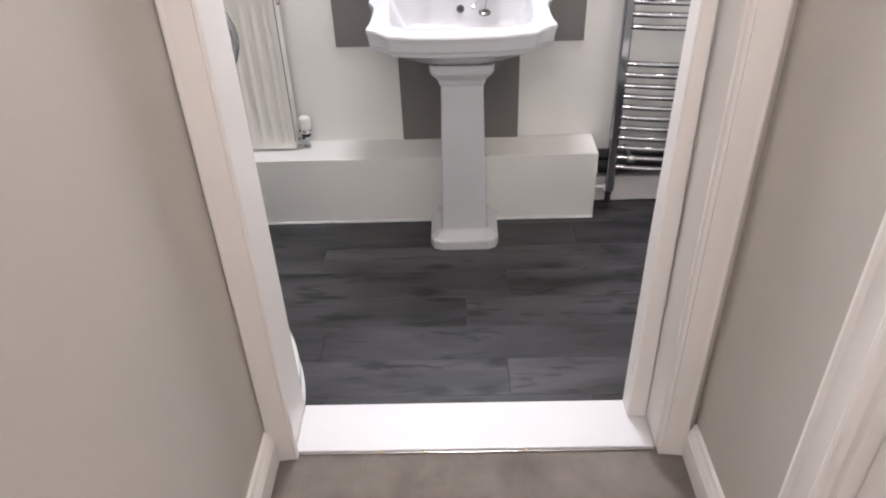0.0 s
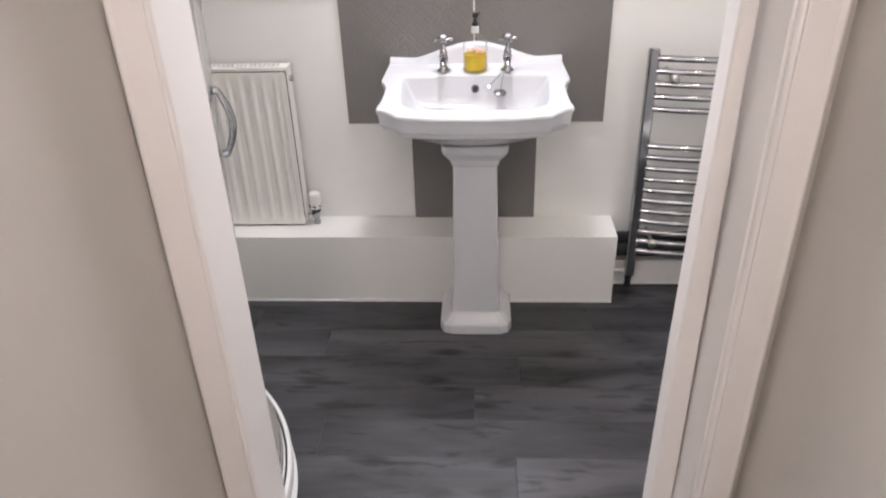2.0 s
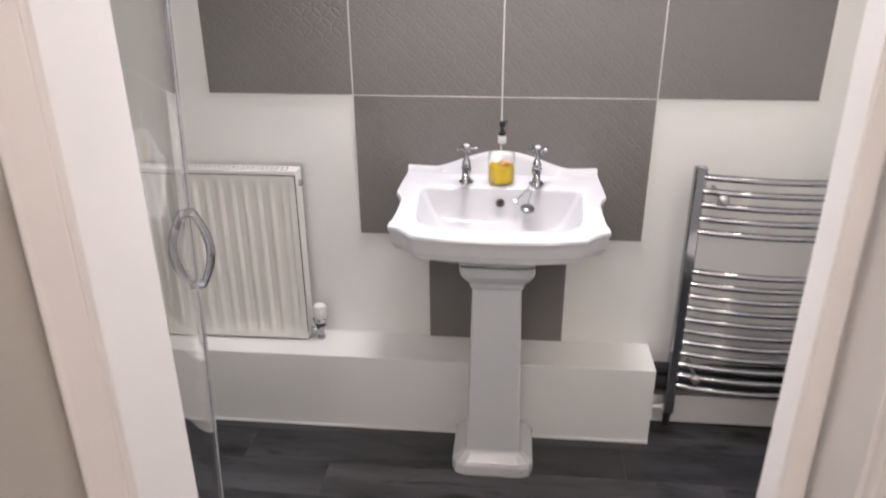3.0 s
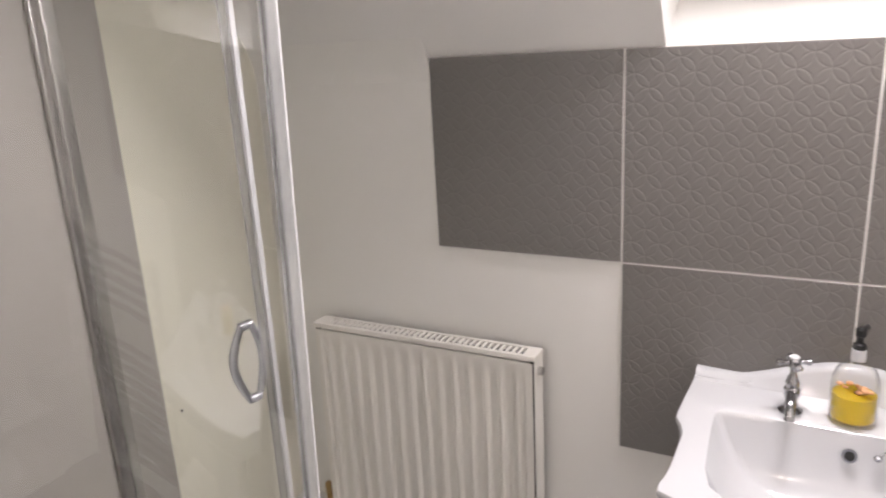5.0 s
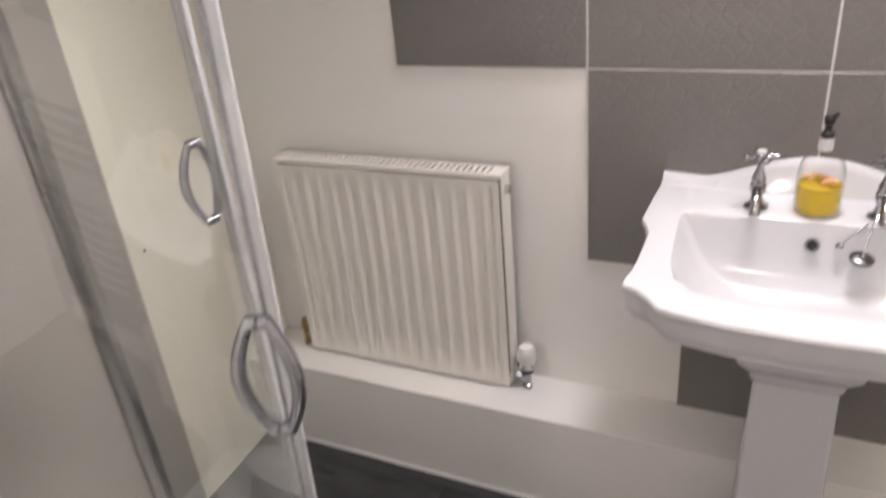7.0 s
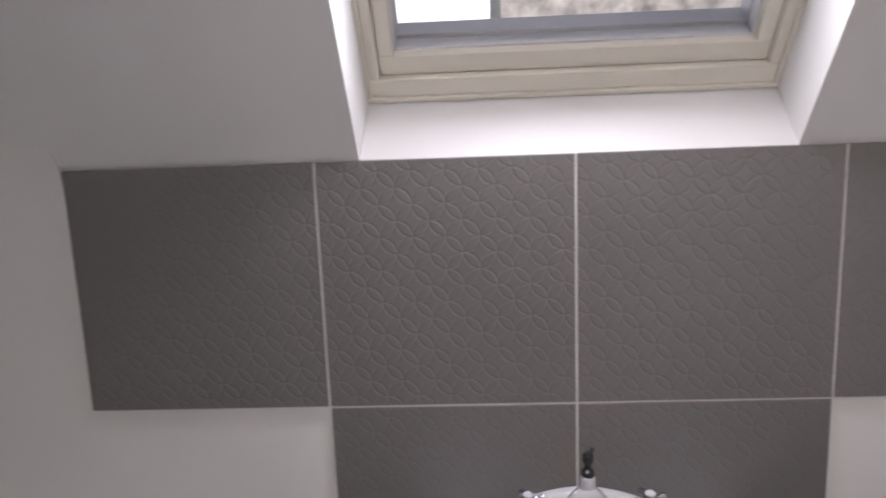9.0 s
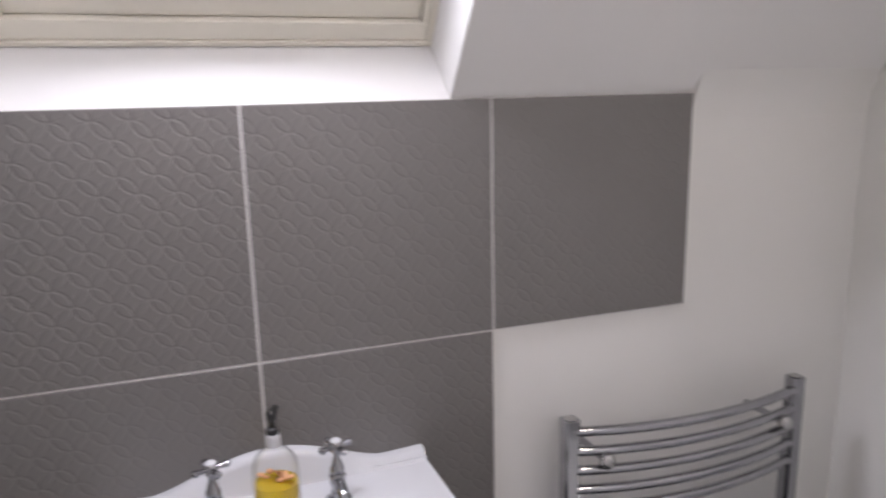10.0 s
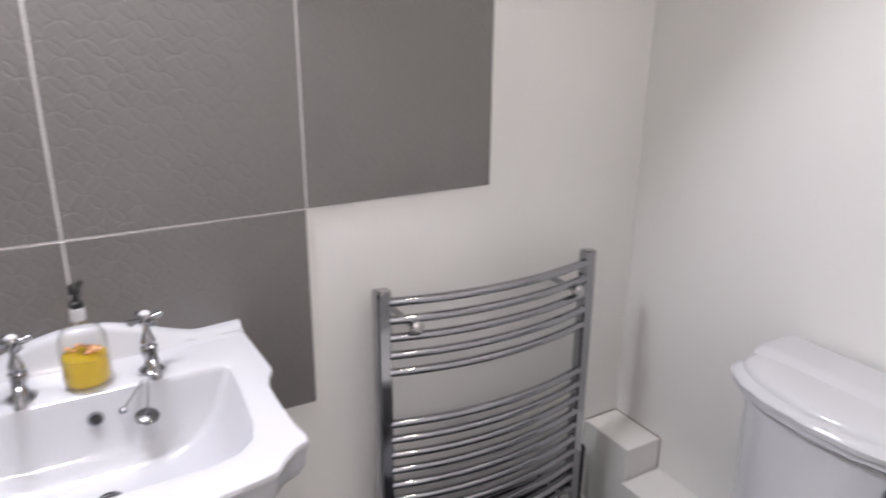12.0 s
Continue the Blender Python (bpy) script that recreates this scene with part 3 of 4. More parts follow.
vx, vy = -0.598, 2.566
valve = thing("radiator_valve", (vx, vy, 0.28), "white thermostatic valve head on a chrome body beside the radiator", "valve")
head = part("head", lathe([(0.010, 0.340), (0.019, 0.343), (0.0195, 0.356), (0.022, 0.360), (0.0225, 0.392), (0.021, 0.402), (0.017, 0.406), (0.0, 0.406)], (vx, vy, 0), sides=28), WHITE_PLASTIC, valve, "ribbed white head", smooth=True)
for k in range(10):
    a = 2 * math.pi * k / 10
    part("rib", box(vx + 0.0222 * math.cos(a) - 0.0016, vx + 0.0222 * math.cos(a) + 0.0016, vy + 0.0222 * math.sin(a) - 0.0016, vy + 0.0222 * math.sin(a) + 0.0016, 0.362, 0.390, 0.0006), WHITE_PLASTIC, head)
for k in range(6):
    a = 2 * math.pi * (k + 0.5) / 6
    c, d = math.cos(a), math.sin(a)
    part("slot", tube([(vx + 0.0222 * c - 0.006 * d, vy + 0.0222 * d + 0.006 * c, 0.352), (vx + 0.0225 * c + 0.006 * d, vy + 0.0225 * d - 0.006 * c, 0.358)], 0.0022, 6), DARK, head)
part("collar", lathe([(0.016, 0.328), (0.018, 0.330), (0.018, 0.342), (0.014, 0.344)], (vx, vy, 0), sides=20), BLACK_PLASTIC, valve, smooth=True)
bm = lathe([(0.013, 0.279), (0.013, 0.290), (0.010, 0.292), (0.011, 0.330)], (vx, vy, 0), sides=16)
lathe([(0.011, 0.0), (0.014, 0.003), (0.014, 0.014), (0.009, 0.016), (0.009, 0.032)], (vx, vy, 0.312), (-1, 0, 0), 6, bm=bm)
part("body", bm, CHROME, valve, "chrome elbow", smooth=True)
lv = thing("lockshield_valve", (RX0 - 0.03, vy, 0.28), "small brass lockshield valve beside the radiator", "valve")
bm = lathe([(0.011, 0.279), (0.011, 0.292), (0.008, 0.294), (0.010, 0.330), (0.008, 0.338)], (RX0 - 0.028, vy, 0), sides=14)
lathe([(0.009, 0), (0.012, 0.003), (0.012, 0.012), (0.008, 0.014), (0.008, 0.028)], (RX0 - 0.028, vy, 0.312), (1, 0, 0), 6, bm=bm)
part("body", bm, BRASS, lv, smooth=True)
part("cap", lathe([(0.009, 0.336), (0.011, 0.338), (0.011, 0.362), (0.008, 0.366)], (RX0 - 0.028, vy, 0), sides=14), BRASS, lv, smooth=True)


# ---- washbasin ----
def ray_radius(poly, cx, cy, ang):
    """Distance from (cx, cy) to a star-shaped outline in the direction ang."""
    dx, dy = math.cos(ang), math.sin(ang)
    best = 0.0
    for (ax, ay), (bx, by) in zip(poly, poly[1:] + poly[:1]):
        ex, ey = bx - ax, by - ay
        den = dx * ey - dy * ex
        if abs(den) < 1e-9:
            continue
        t = ((ax - cx) * ey - (ay - cy) * ex) / den
        u = ((ax - cx) * dy - (ay - cy) * dx) / den
        if t > 0 and -1e-6 <= u <= 1 + 1e-6:
            best = max(best, t)
    return best


def mirrored(half):
    return half + [(-x, y) for x, y in reversed(half) if x > 1e-6]


def basin_z(y):
    return 0.848 + (y - 2.13) * 0.068


BC = (0.004, 2.365)
OUT_HALF = [(0.0, 2.108), (0.12, 2.112), (0.20, 2.124), (0.222, 2.130), (0.240, 2.152), (0.262, 2.172), (0.288, 2.182), (0.291, 2.200),
            (0.284, 2.225), (0.281, 2.270), (0.280, 2.320), (0.280, 2.365), (0.289, 2.395), (0.299, 2.408), (0.301, 2.430), (0.297, 2.50), (0.289, 2.612), (0.0, 2.612)]
OUT = [(x + BC[0], y) for x, y in mirrored(OUT_HALF)]
BOWL_HALF = [(0.0, 2.190), (0.13, 2.194), (0.185, 2.206), (0.215, 2.232), (0.228, 2.280), (0.233, 2.36), (0.236, 2.43), (0.235, 2.462), (0.226, 2.473), (0.17, 2.476), (0.0, 2.476)]
BOWL = [(x + BC[0], y) for x, y in mirrored(BOWL_HALF)]
NA = 200
ANG = [2 * math.pi * k / NA for k in range(NA)]
RO = [ray_radius(OUT, *BC, a) for a in ANG]
RB = [ray_radius(BOWL, *BC, a) for a in ANG]


def ring_pts(radii, scale, inset, zf):
    pts = []
    for a, r in zip(ANG, radii):
        q = max(0.0, r * scale - inset)
        x, y = BC[0] + q * math.cos(a), min(BC[1] + q * math.sin(a), YN - 0.009)
        pts.append((x, y, zf(x, y)))
    return pts


sink = thing("washbasin", (0, 2.36, 0.70), "white ceramic traditional washbasin with moulded edge on a pedestal", "washbasin")
loops = []
top = lambda d: (lambda x, y: basin_z(y) + d)
for scale, inset, d in ((0.30, 0, -0.160), (0.42, 0, -0.152), (0.62, 0, -0.118), (0.80, 0, -0.088), (0.86, 0, -0.078), (0.90, 0, -0.071), (0.93, 0, -0.068),
                        (1.0, 0.022, -0.066), (1.0, 0.018, -0.062), (1.0, 0.017, -0.055), (1.0, 0.011, -0.051), (1.0, 0.009, -0.047), (1.0, 0.008, -0.030), (1.0, 0.006, -0.024), (1.0, 0.005, -0.016), (1.0, 0.001, -0.010), (1.0, 0.0, -0.005), (1.0, 0.003, 0.0), (1.0, 0.012, 0.001)):
    loops.append(ring_pts(RO, scale, inset, top(d)))
mid = [o * 0.30 + b * 0.70 for o, b in zip(RO, RB)]
loops.append(ring_pts(mid, 1.0, 0, top(-0.002)))
loops.append(ring_pts(RB, 1.0, -0.004, top(-0.004)))
for scale, d in ((0.988, -0.007), (0.970, -0.016), (0.925, -0.040), (0.86, -0.072), (0.78, -0.100), (0.66, -0.122), (0.48, -0.134), (0.25, -0.140), (0.06, -0.143)):
    loops.append(ring_pts(RB, scale, 0, top(d)))
part("bowl", loft(loops), CERAMIC, sink, smooth=True)

# wavy upstand at the back
NX = 60


def upstand_z(x):
    a = abs(x)
    bump_ = 0.5 + 0.5 * math.cos(math.pi * min(a, 0.205) / 0.205)
    lift = 0.012 * max(0.0, (a - 0.21) / 0.08)
    return 0.891 + 0.053 * bump_ ** 0.7 + lift * 0.3


loops = []
for i in range(NX + 1):
    x = BC[0] - 0.289 + 0.578 * i / NX
    zt, zb = upstand_z(x - BC[0]), basin_z(2.57) - 0.004
    loops.append([(x, 2.566, zb), (x, 2.573, zb + 0.010), (x, 2.582, zt - 0.012), (x, 2.587, zt - 0.003), (x, 2.594, zt), (x, 2.608, zt), (x, 2.611, zt - 0.004), (x, 2.611, zb)])
part("upstand", loft(loops), CERAMIC, sink, smooth=True)
ov = part("overflow", lathe([(0.0125, 0), (0.0135, 0.002), (0.0125, 0.004), (0.009, 0.004), (0.0085, 0.0025)], (0.004, 2.4610, 0.826), (0, -1, 0.25), 24), CHROME, sink, "chrome overflow ring", smooth=True)
part("overflow_hole", lathe([(0.0083, 0), (0.0083, 0.0034)], (0.004, 2.4610, 0.826), (0, -1, 0.25), 20), DARK, ov)
wz = basin_z(2.365) - 0.143
dr = part("waste", lathe([(0.020, 0.0), (0.0215, 0.003), (0.020, 0.005), (0.014, 0.004), (0.013, 0.002)], (0.004, 2.365, wz), sides=28), CHROME, sink, "chrome waste ring", smooth=True)
part("waste_hole", lathe([(0.0128, 0.0), (0.0128, 0.003)], (0.004, 2.365, wz), sides=20), DARK, dr)

# pedestal
def ped_loop(z, hw, yf, ch, yb=2.446):
    x0, x1 = BC[0] - hw, BC[0] + hw
    return [(x0 + ch, yf, z), (x1 - ch, yf, z), (x1 - ch * 0.3, yf + ch * 0.3, z), (x1, yf + ch, z), (x1, yb, z), (x0, yb, z), (x0, yf + ch, z), (x0 + ch * 0.3, yf + ch * 0.3, z)]


ped = thing("pedestal", (0, 2.35, 0), "white ceramic washbasin pedestal with a stepped foot on the floor", "pedestal")
part("foot", loft([ped_loop(z, hw, yf, ch) for z, hw, yf, ch in ((0.0, 0.122, 2.242, 0.040), (0.004, 0.126, 2.238, 0.040), (0.036, 0.126, 2.238, 0.040), (0.042, 0.123, 2.241, 0.039), (0.045, 0.117, 2.247, 0.036), (0.068, 0.092, 2.268, 0.024))]), CERAMIC, ped)
part("shaft", loft([ped_loop(z, hw, yf, ch) for z, hw, yf, ch in ((0.066, 0.090, 2.270, 0.012), (0.074, 0.084, 2.275, 0.008), (0.12, 0.082, 2.277, 0.007), (0.38, 0.076, 2.283, 0.007), (0.625, 0.070, 2.289, 0.007))]), CERAMIC, ped)
part("capital", loft([ped_loop(z, hw, yf, ch) for z, hw, yf, ch in ((0.625, 0.071, 2.288, 0.008), (0.632, 0.076, 2.284, 0.009), (0.640, 0.078, 2.282, 0.010), (0.648, 0.080, 2.280, 0.010), (0.668, 0.097, 2.264, 0.014), (0.676, 0.103, 2.258, 0.018), (0.686, 0.105, 2.256, 0.018), (0.705, 0.105, 2.256, 0.018))]), CERAMIC, ped)
part("sealant", box(BC[0] - 0.131, BC[0] + 0.131, 2.445, 2.452, 0.0, 0.012, 0.002), SEAL, ped)


# ---- taps, plug, bottle ----
def tap(x, y, z):
    t = thing("basin_tap", (x, y, z), "chrome cross-head basin tap on the washbasin", "tap", "pair of taps")
    part("base", lathe([(0.022, 0), (0.0225, 0.003), (0.018, 0.006), (0.013, 0.010), (0.012, 0.016)], (x, y, z), sides=28), CHROME, t, smooth=True)
    part("body", lathe([(0.0115, 0.014), (0.0105, 0.024), (0.0145, 0.034), (0.0148, 0.047), (0.0115, 0.051), (0.0128, 0.055), (0.0128, 0.061), (0.010, 0.066), (0.0085, 0.072), (0.006, 0.078), (0.006, 0.092)], (x, y, z), sides=28), CHROME, t, smooth=True)
    part("spout", tube([(x, y, z + 0.036), (x, y - 0.028, z + 0.040), (x, y - 0.050, z + 0.036), (x, y - 0.062, z + 0.022), (x, y - 0.064, z + 0.012)], [0.0105, 0.0100, 0.0092, 0.0090, 0.0100], 16), CHROME, t, smooth=True)
    h = part("cross_handle", lathe([(0.0075, 0.090), (0.011, 0.093), (0.011, 0.107), (0.008, 0.111)], (x, y, z), sides=20), CHROME, t, smooth=True)
    for k in range(4):
        a = radians(20) + k * math.pi / 2
        c, s = math.cos(a), math.sin(a)
        part("arm", tube([(x + c * q, y + s * q, z + 0.101) for q in (0.008, 0.020, 0.024, 0.029, 0.032)], [0.0042, 0.0042, 0.0066, 0.0066, 0.003], 10), CHROME, h, smooth=True)
    part("button", lathe([(0.009, 0.110), (0.0095, 0.112), (0.006, 0.115)], (x, y, z), sides=18), CERAMIC, h, "white button", smooth=True)
    return t


first_tap = tap(-0.099, 2.508, basin_z(2.508) - 0.001)
copy_thing(first_tap, Matrix.Translation((0.108, 2.508, basin_z(2.508) - 0.001)))

plug = thing("basin_plug", (0.085, 2.44, 0.80), "chrome plug hanging on a bead chain from the washbasin", "plug")
px_, py_, pz_ = 0.084, 2.444, 0.812
part("disc", lathe([(0.016, 0), (0.020, 0.003), (0.0205, 0.007), (0.017, 0.010), (0.004, 0.011), (0.003, 0.017)], (px_, py_, pz_), (0.08, -0.22, 0.97), 24), DULL, plug, "round metal plug", smooth=True)
chain = bmesh.new()
for i in range(24):
    f = i / 23
    c = Vector((px_, py_ - 0.008, pz_ + 0.014)).lerp(Vector((0.096, 2.476, 0.872)), f)
    bmesh.ops.create_icosphere(chain, subdivisions=1, radius=0.0019, matrix=Matrix.Translation(c))
for i in range(24):
    f = i / 23
    c = Vector((0.050, 2.456, 0.836)).lerp(Vector((0.088, 2.476, 0.872)), f)
    bmesh.ops.create_icosphere(chain, subdivisions=1, radius=0.0019, matrix=Matrix.Translation(c))
part("chain", chain, DULL, plug, "bead chain")
part("stay", lathe([(0.006, 0), (0.007, 0.003), (0.003, 0.007)], (0.048, 2.458, 0.830), (0, -0.6, 0.8), 14), CHROME, plug, smooth=True)

bx_, by_, bz_ = 0.004, 2.515, basin_z(2.515)
bot = thing("soap_bottle", (bx_, by_, bz_), "clear pump bottle half full of yellow soap on the washbasin", "bottle")
part("container", lathe([(0.036, 0.0), (0.0395, 0.003), (0.0405, 0.010), (0.0405, 0.070), (0.0385, 0.085), (0.033, 0.098), (0.024, 0.109), (0.015, 0.116), (0.012, 0.119), (0.012, 0.126)], (bx_, by_, bz_), sides=40), BOTTLE, bot, smooth=True)
part("liquid", lathe([(0.034, 0.0025), (0.0370, 0.005), (0.0375, 0.012), (0.0375, 0.050), (0.0365, 0.052)], (bx_, by_, bz_), sides=36), LIQUID, bot, "yellow liquid", smooth=True)
fruit = bmesh.new()
rnd = random.Random(4)
for k in range(22):
    a, q = rnd.uniform(0, 6.28), rnd.uniform(0.006, 0.030)
    bmesh.ops.create_icosphere(fruit, subdivisions=2, radius=rnd.uniform(0.004, 0.008), matrix=Matrix.Translation((bx_ + q * math.cos(a), by_ + q * math.sin(a), bz_ + rnd.uniform(0.036, 0.066))) @ Matrix.Diagonal((1, 1, 0.5, 1)))
part("fruit_pieces", fruit, SOAP, bot, "pale orange pieces floating in the soap", smooth=True)
part("collar", lathe([(0.0125, 0.118), (0.0128, 0.120), (0.0122, 0.139), (0.0105, 0.141)], (bx_, by_, bz_), sides=28), STRIP, bot, "white collar", smooth=True)
pump = part("pump", lathe([(0.011, 0.140), (0.0115, 0.142), (0.011, 0.150), (0.006, 0.153), (0.005, 0.164), (0.009, 0.166), (0.0095, 0.178), (0.006, 0.182)], (bx_, by_, bz_), sides=20), BLACK_PLASTIC, bot, "black pump", smooth=True)
part("nozzle", tube([(bx_, by_, bz_ + 0.176), (bx_ + 0.010, by_ + 0.022, bz_ + 0.177), (bx_ + 0.013, by_ + 0.030, bz_ + 0.171)], [0.005, 0.0045, 0.0035], 10), BLACK_PLASTIC, pump, smooth=True)


# ---- heated towel rail ----
rail = thing("towel_rail", (0.87, 2.56, 0.07), "chrome ladder towel rail with curved bars on the wall", "towel rail")
TX0, TX1, TY, TZ0, TZ1 = 0.583, 1.157, 2.535, 0.075, 0.926
for tx in (TX0 + 0.0, TX1 + 0.0):
    prof = [(-0.017, -0.012), (-0.012, -0.017), (0.012, -0.017), (0.017, -0.012), (0.017, 0.012), (0.012, 0.017), (-0.012, 0.017), (-0.017, 0.012)]
    up = part("upright", loft([[(tx + a, TY + b, z) for a, b in prof] for z in (TZ0, TZ1)]), CHROME, rail)
    part("end_cap", lathe([(0.0135, 0), (0.0135, 0.002), (0.008, 0.003)], (tx, TY, TZ1), sides=6), BRUSHED, up)
BARS = [0.899 - 0.0425 * k for k in range(5)] + [0.597 - 0.0414 * k for k in range(11)]
for z in BARS:
    pts = [(TX0 + (TX1 - TX0) * i / 20, TY - 0.004 - 0.044 * (1 - (2 * i / 20 - 1) ** 2), z) for i in range(21)]
    part("bar", tube(pts, 0.0105, 12), CHROME, rail, smooth=True)
for tx, tz in ((0.649, 0.838), (1.102, 0.838), (0.649, 0.225), (1.102, 0.225)):
    b = part("bracket", tube([(tx, YN, tz), (tx, TY - 0.030, tz)], 0.008, 12), CHROME, rail, smooth=True)
    part("bracket_cap", lathe([(0.015, 0), (0.0165, 0.003), (0.0165, 0.012), (0.013, 0.016), (0.004, 0.018)], (tx, TY - 0.028, tz), (0, -1, 0), 20), BRUSHED, b, smooth=True)
for tx, px2 in ((TX0, 0.512), (TX1, 1.268)):
    v = thing("rail_valve", (tx, TY, 0.07), "small dark chrome valve under the towel rail", "valve", "towel rail valves")
    part("body", lathe([(0.009, 0.075), (0.014, 0.072), (0.014, 0.056), (0.010, 0.053), (0.012, 0.040), (0.012, 0.018), (0.008, 0.014)], (tx, TY, 0), sides=14), BLACK_PLASTIC if tx == TX0 else CHROME, v, smooth=True)
    d = 1 if px2 > tx else -1
    part("elbow", lathe([(0.009, 0), (0.013, 0.006), (0.013, 0.020), (0.008, 0.022), (0.008, abs(px2 - tx))], (tx, TY, 0.088), (d, 0, 0), 14), WHITE_PLASTIC, v, "white pipe tail", smooth=True)

# ---- toilet ----
toilet = thing("toilet", (1.1, 1.89, 0), "white ceramic close-coupled toilet with moulded cistern lid against the wall", "toilet")
TCY = 1.891


def lid_outline(grow):
    """Plan of the cistern: straight at the wall, stepped corners, bowed front."""
    h = [(XR - 0.012, 0.225), (1.275, 0.225), (1.255, 0.217), (1.235, 0.222), (1.215, 0.219), (1.198, 0.207), (1.182, 0.189), (1.160, 0.152), (1.142, 0.085), (1.135, 0.0)]
    h = [(x - grow * (1 if x < 1.3 else 0), y + grow) for x, y in h[:-1]] + [(h[-1][0] - grow, 0.0)]
    return [(x, TCY + y) for x, y in h] + [(x, TCY - y) for x, y in reversed(h[:-1])]


def lid_loop(grow, z):
    return [(x, y, z) for x, y in lid_outline(grow)]


cis = part("cistern", loft([lid_loop(g, z) for g, z in ((-0.040, 0.40), (-0.026, 0.42), (-0.022, 0.60), (-0.018, 0.752))]), CERAMIC, toilet, smooth=True)
part("cistern_lid", loft([lid_loop(g, z) for g, z in ((-0.020, 0.750), (-0.006, 0.752), (-0.001, 0.758), (-0.001, 0.768), (0.004, 0.772), (0.006, 0.783), (0.002, 0.790), (-0.005, 0.794), (-0.009, 0.796), (-0.011, 0.803), (-0.017, 0.809), (-0.026, 0.812), (-0.045, 0.814), (-0.070, 0.815))]), CERAMIC, toilet, "moulded lid", smooth=True)


def back_loop(x, y, z):
    return [(x, TCY - y, z), (x, TCY + y, z), (XR - 0.012, TCY + y, z), (XR - 0.012, TCY - y, z)]


part("lid_ledge", loft([back_loop(1.246, 0.206, 0.8130), back_loop(1.256, 0.209, 0.8155), back_loop(1.268, 0.211, 0.8195), back_loop(1.276, 0.210, 0.8215), back_loop(1.290, 0.205, 0.8225)]), CERAMIC, toilet, smooth=True)
lev = part("flush_lever", lathe([(0.024, 0), (0.025, 0.005), (0.021, 0.008), (0.021, 0.016), (0.023, 0.022), (0.021, 0.031), (0.014, 0.038), (0.004, 0.041)], (1.210, 1.740, 0.700), (-1, 0, 0), 24), CHROME, toilet, "chrome lever", smooth=True)
part("arm", tube([(1.190, 1.740, 0.695), (1.186, 1.738, 0.676), (1.182, 1.734, 0.652), (1.181, 1.732, 0.640)], [0.008, 0.007, 0.009, 0.006], 12), CHROME, lev, smooth=True)


def oval(cx, cy, a, b, z, k=40):
    return [(cx + a * math.cos(2 * math.pi * i / k), cy + b * math.sin(2 * math.pi * i / k), z) for i in range(k)]


part("pan", loft([oval(1.03, TCY, 0.20, 0.11, 0.0), oval(1.03, TCY, 0.20, 0.11, 0.03), oval(1.05, TCY, 0.15, 0.09, 0.12), oval(1.00, TCY, 0.22, 0.15, 0.28), oval(0.97, TCY, 0.26, 0.18, 0.37), oval(0.97, TCY, 0.265, 0.185, 0.40)]), CERAMIC, toilet, smooth=True)
part("seat_lid", loft([oval(0.965, TCY, 0.26, 0.185, 0.402), oval(0.965, TCY, 0.268, 0.19, 0.408), oval(0.965, TCY, 0.268, 0.19, 0.425), oval(0.965, TCY, 0.25, 0.175, 0.436), oval(0.965, TCY, 0.10, 0.07, 0.440)]), WHITE_PLASTIC, toilet, smooth=True)
part("pan_back", box(1.13, 1.245, TCY - 0.16, TCY + 0.16, 0.0, 0.405, 0.02, 3), CERAMIC, toilet, smooth=True)

# ---- shower ----
SCX, SCY, SR = -1.095, 1.417, 0.598      # centre and radius of the curved front


def shower_path(off, a0=None, a1=None, step=3.0):
    """Plan of the quadrant front from the side flank, round the curve, to the back flank; off is outwards. a is 0 to 90 on the curve, beyond it metres along the flanks."""
    r = SR + off
    pts = []

    def at(u):
        if u < 0:
            return (SCX + r, SCY + u / 100)
        if u > 90:
            return (SCX - (u - 90) / 100, SCY + r)
        return (SCX + r * math.cos(radians(u)), SCY + r * math.sin(radians(u)))

    n = max(2, int(abs(a1 - a0) / step))
    return [at(a0 + (a1 - a0) * i / n) for i in range(n + 1)]


SIDE_U, BACK_U = -(SCY - YS) * 100, 90 + (SCX - XL - 0.007) * 100


def ribbon(a0, a1, off0, off1, z0, z1):
    """A curved strip standing on the plan of the shower front."""
    inner, outer = shower_path(off0, a0, a1), shower_path(off1, a0, a1)
    return loft([[(i[0], i[1], z0), (o[0], o[1], z0), (o[0], o[1], z1), (i[0], i[1], z1)] for i, o in zip(inner, outer)])


def plan_loop(off, z, inset_wall=0.0):
    return [(x, y, z) for x, y in shower_path(off, SIDE_U, BACK_U, 2.0)] + [(XL + 0.008 + inset_wall, SCY + SR + off, z), (XL + 0.008 + inset_wall, YS + 0.001 + inset_wall, z), (SCX + SR + off, YS + 0.001 + inset_wall, z)]


tray = thing("shower_tray", (-1.0, 1.6, 0), "white acrylic quadrant shower tray on the floor", "shower tray")
part("plinth", loft([plan_loop(0.012, 0.0), plan_loop(0.012, 0.045)]), TRAY, tray)
part("tray", loft([plan_loop(0.018, 0.045), plan_loop(0.026, 0.050), plan_loop(0.027, 0.082), plan_loop(0.024, 0.087), plan_loop(0.015, 0.087), plan_loop(0.013, 0.081), plan_loop(0.008, 0.081), plan_loop(0.006, 0.088), plan_loop(-0.030, 0.088, 0.03), plan_loop(-0.040, 0.084, 0.04), plan_loop(-0.060, 0.060, 0.055), plan_loop(-0.085, 0.055, 0.08)]), TRAY, tray, smooth=True)

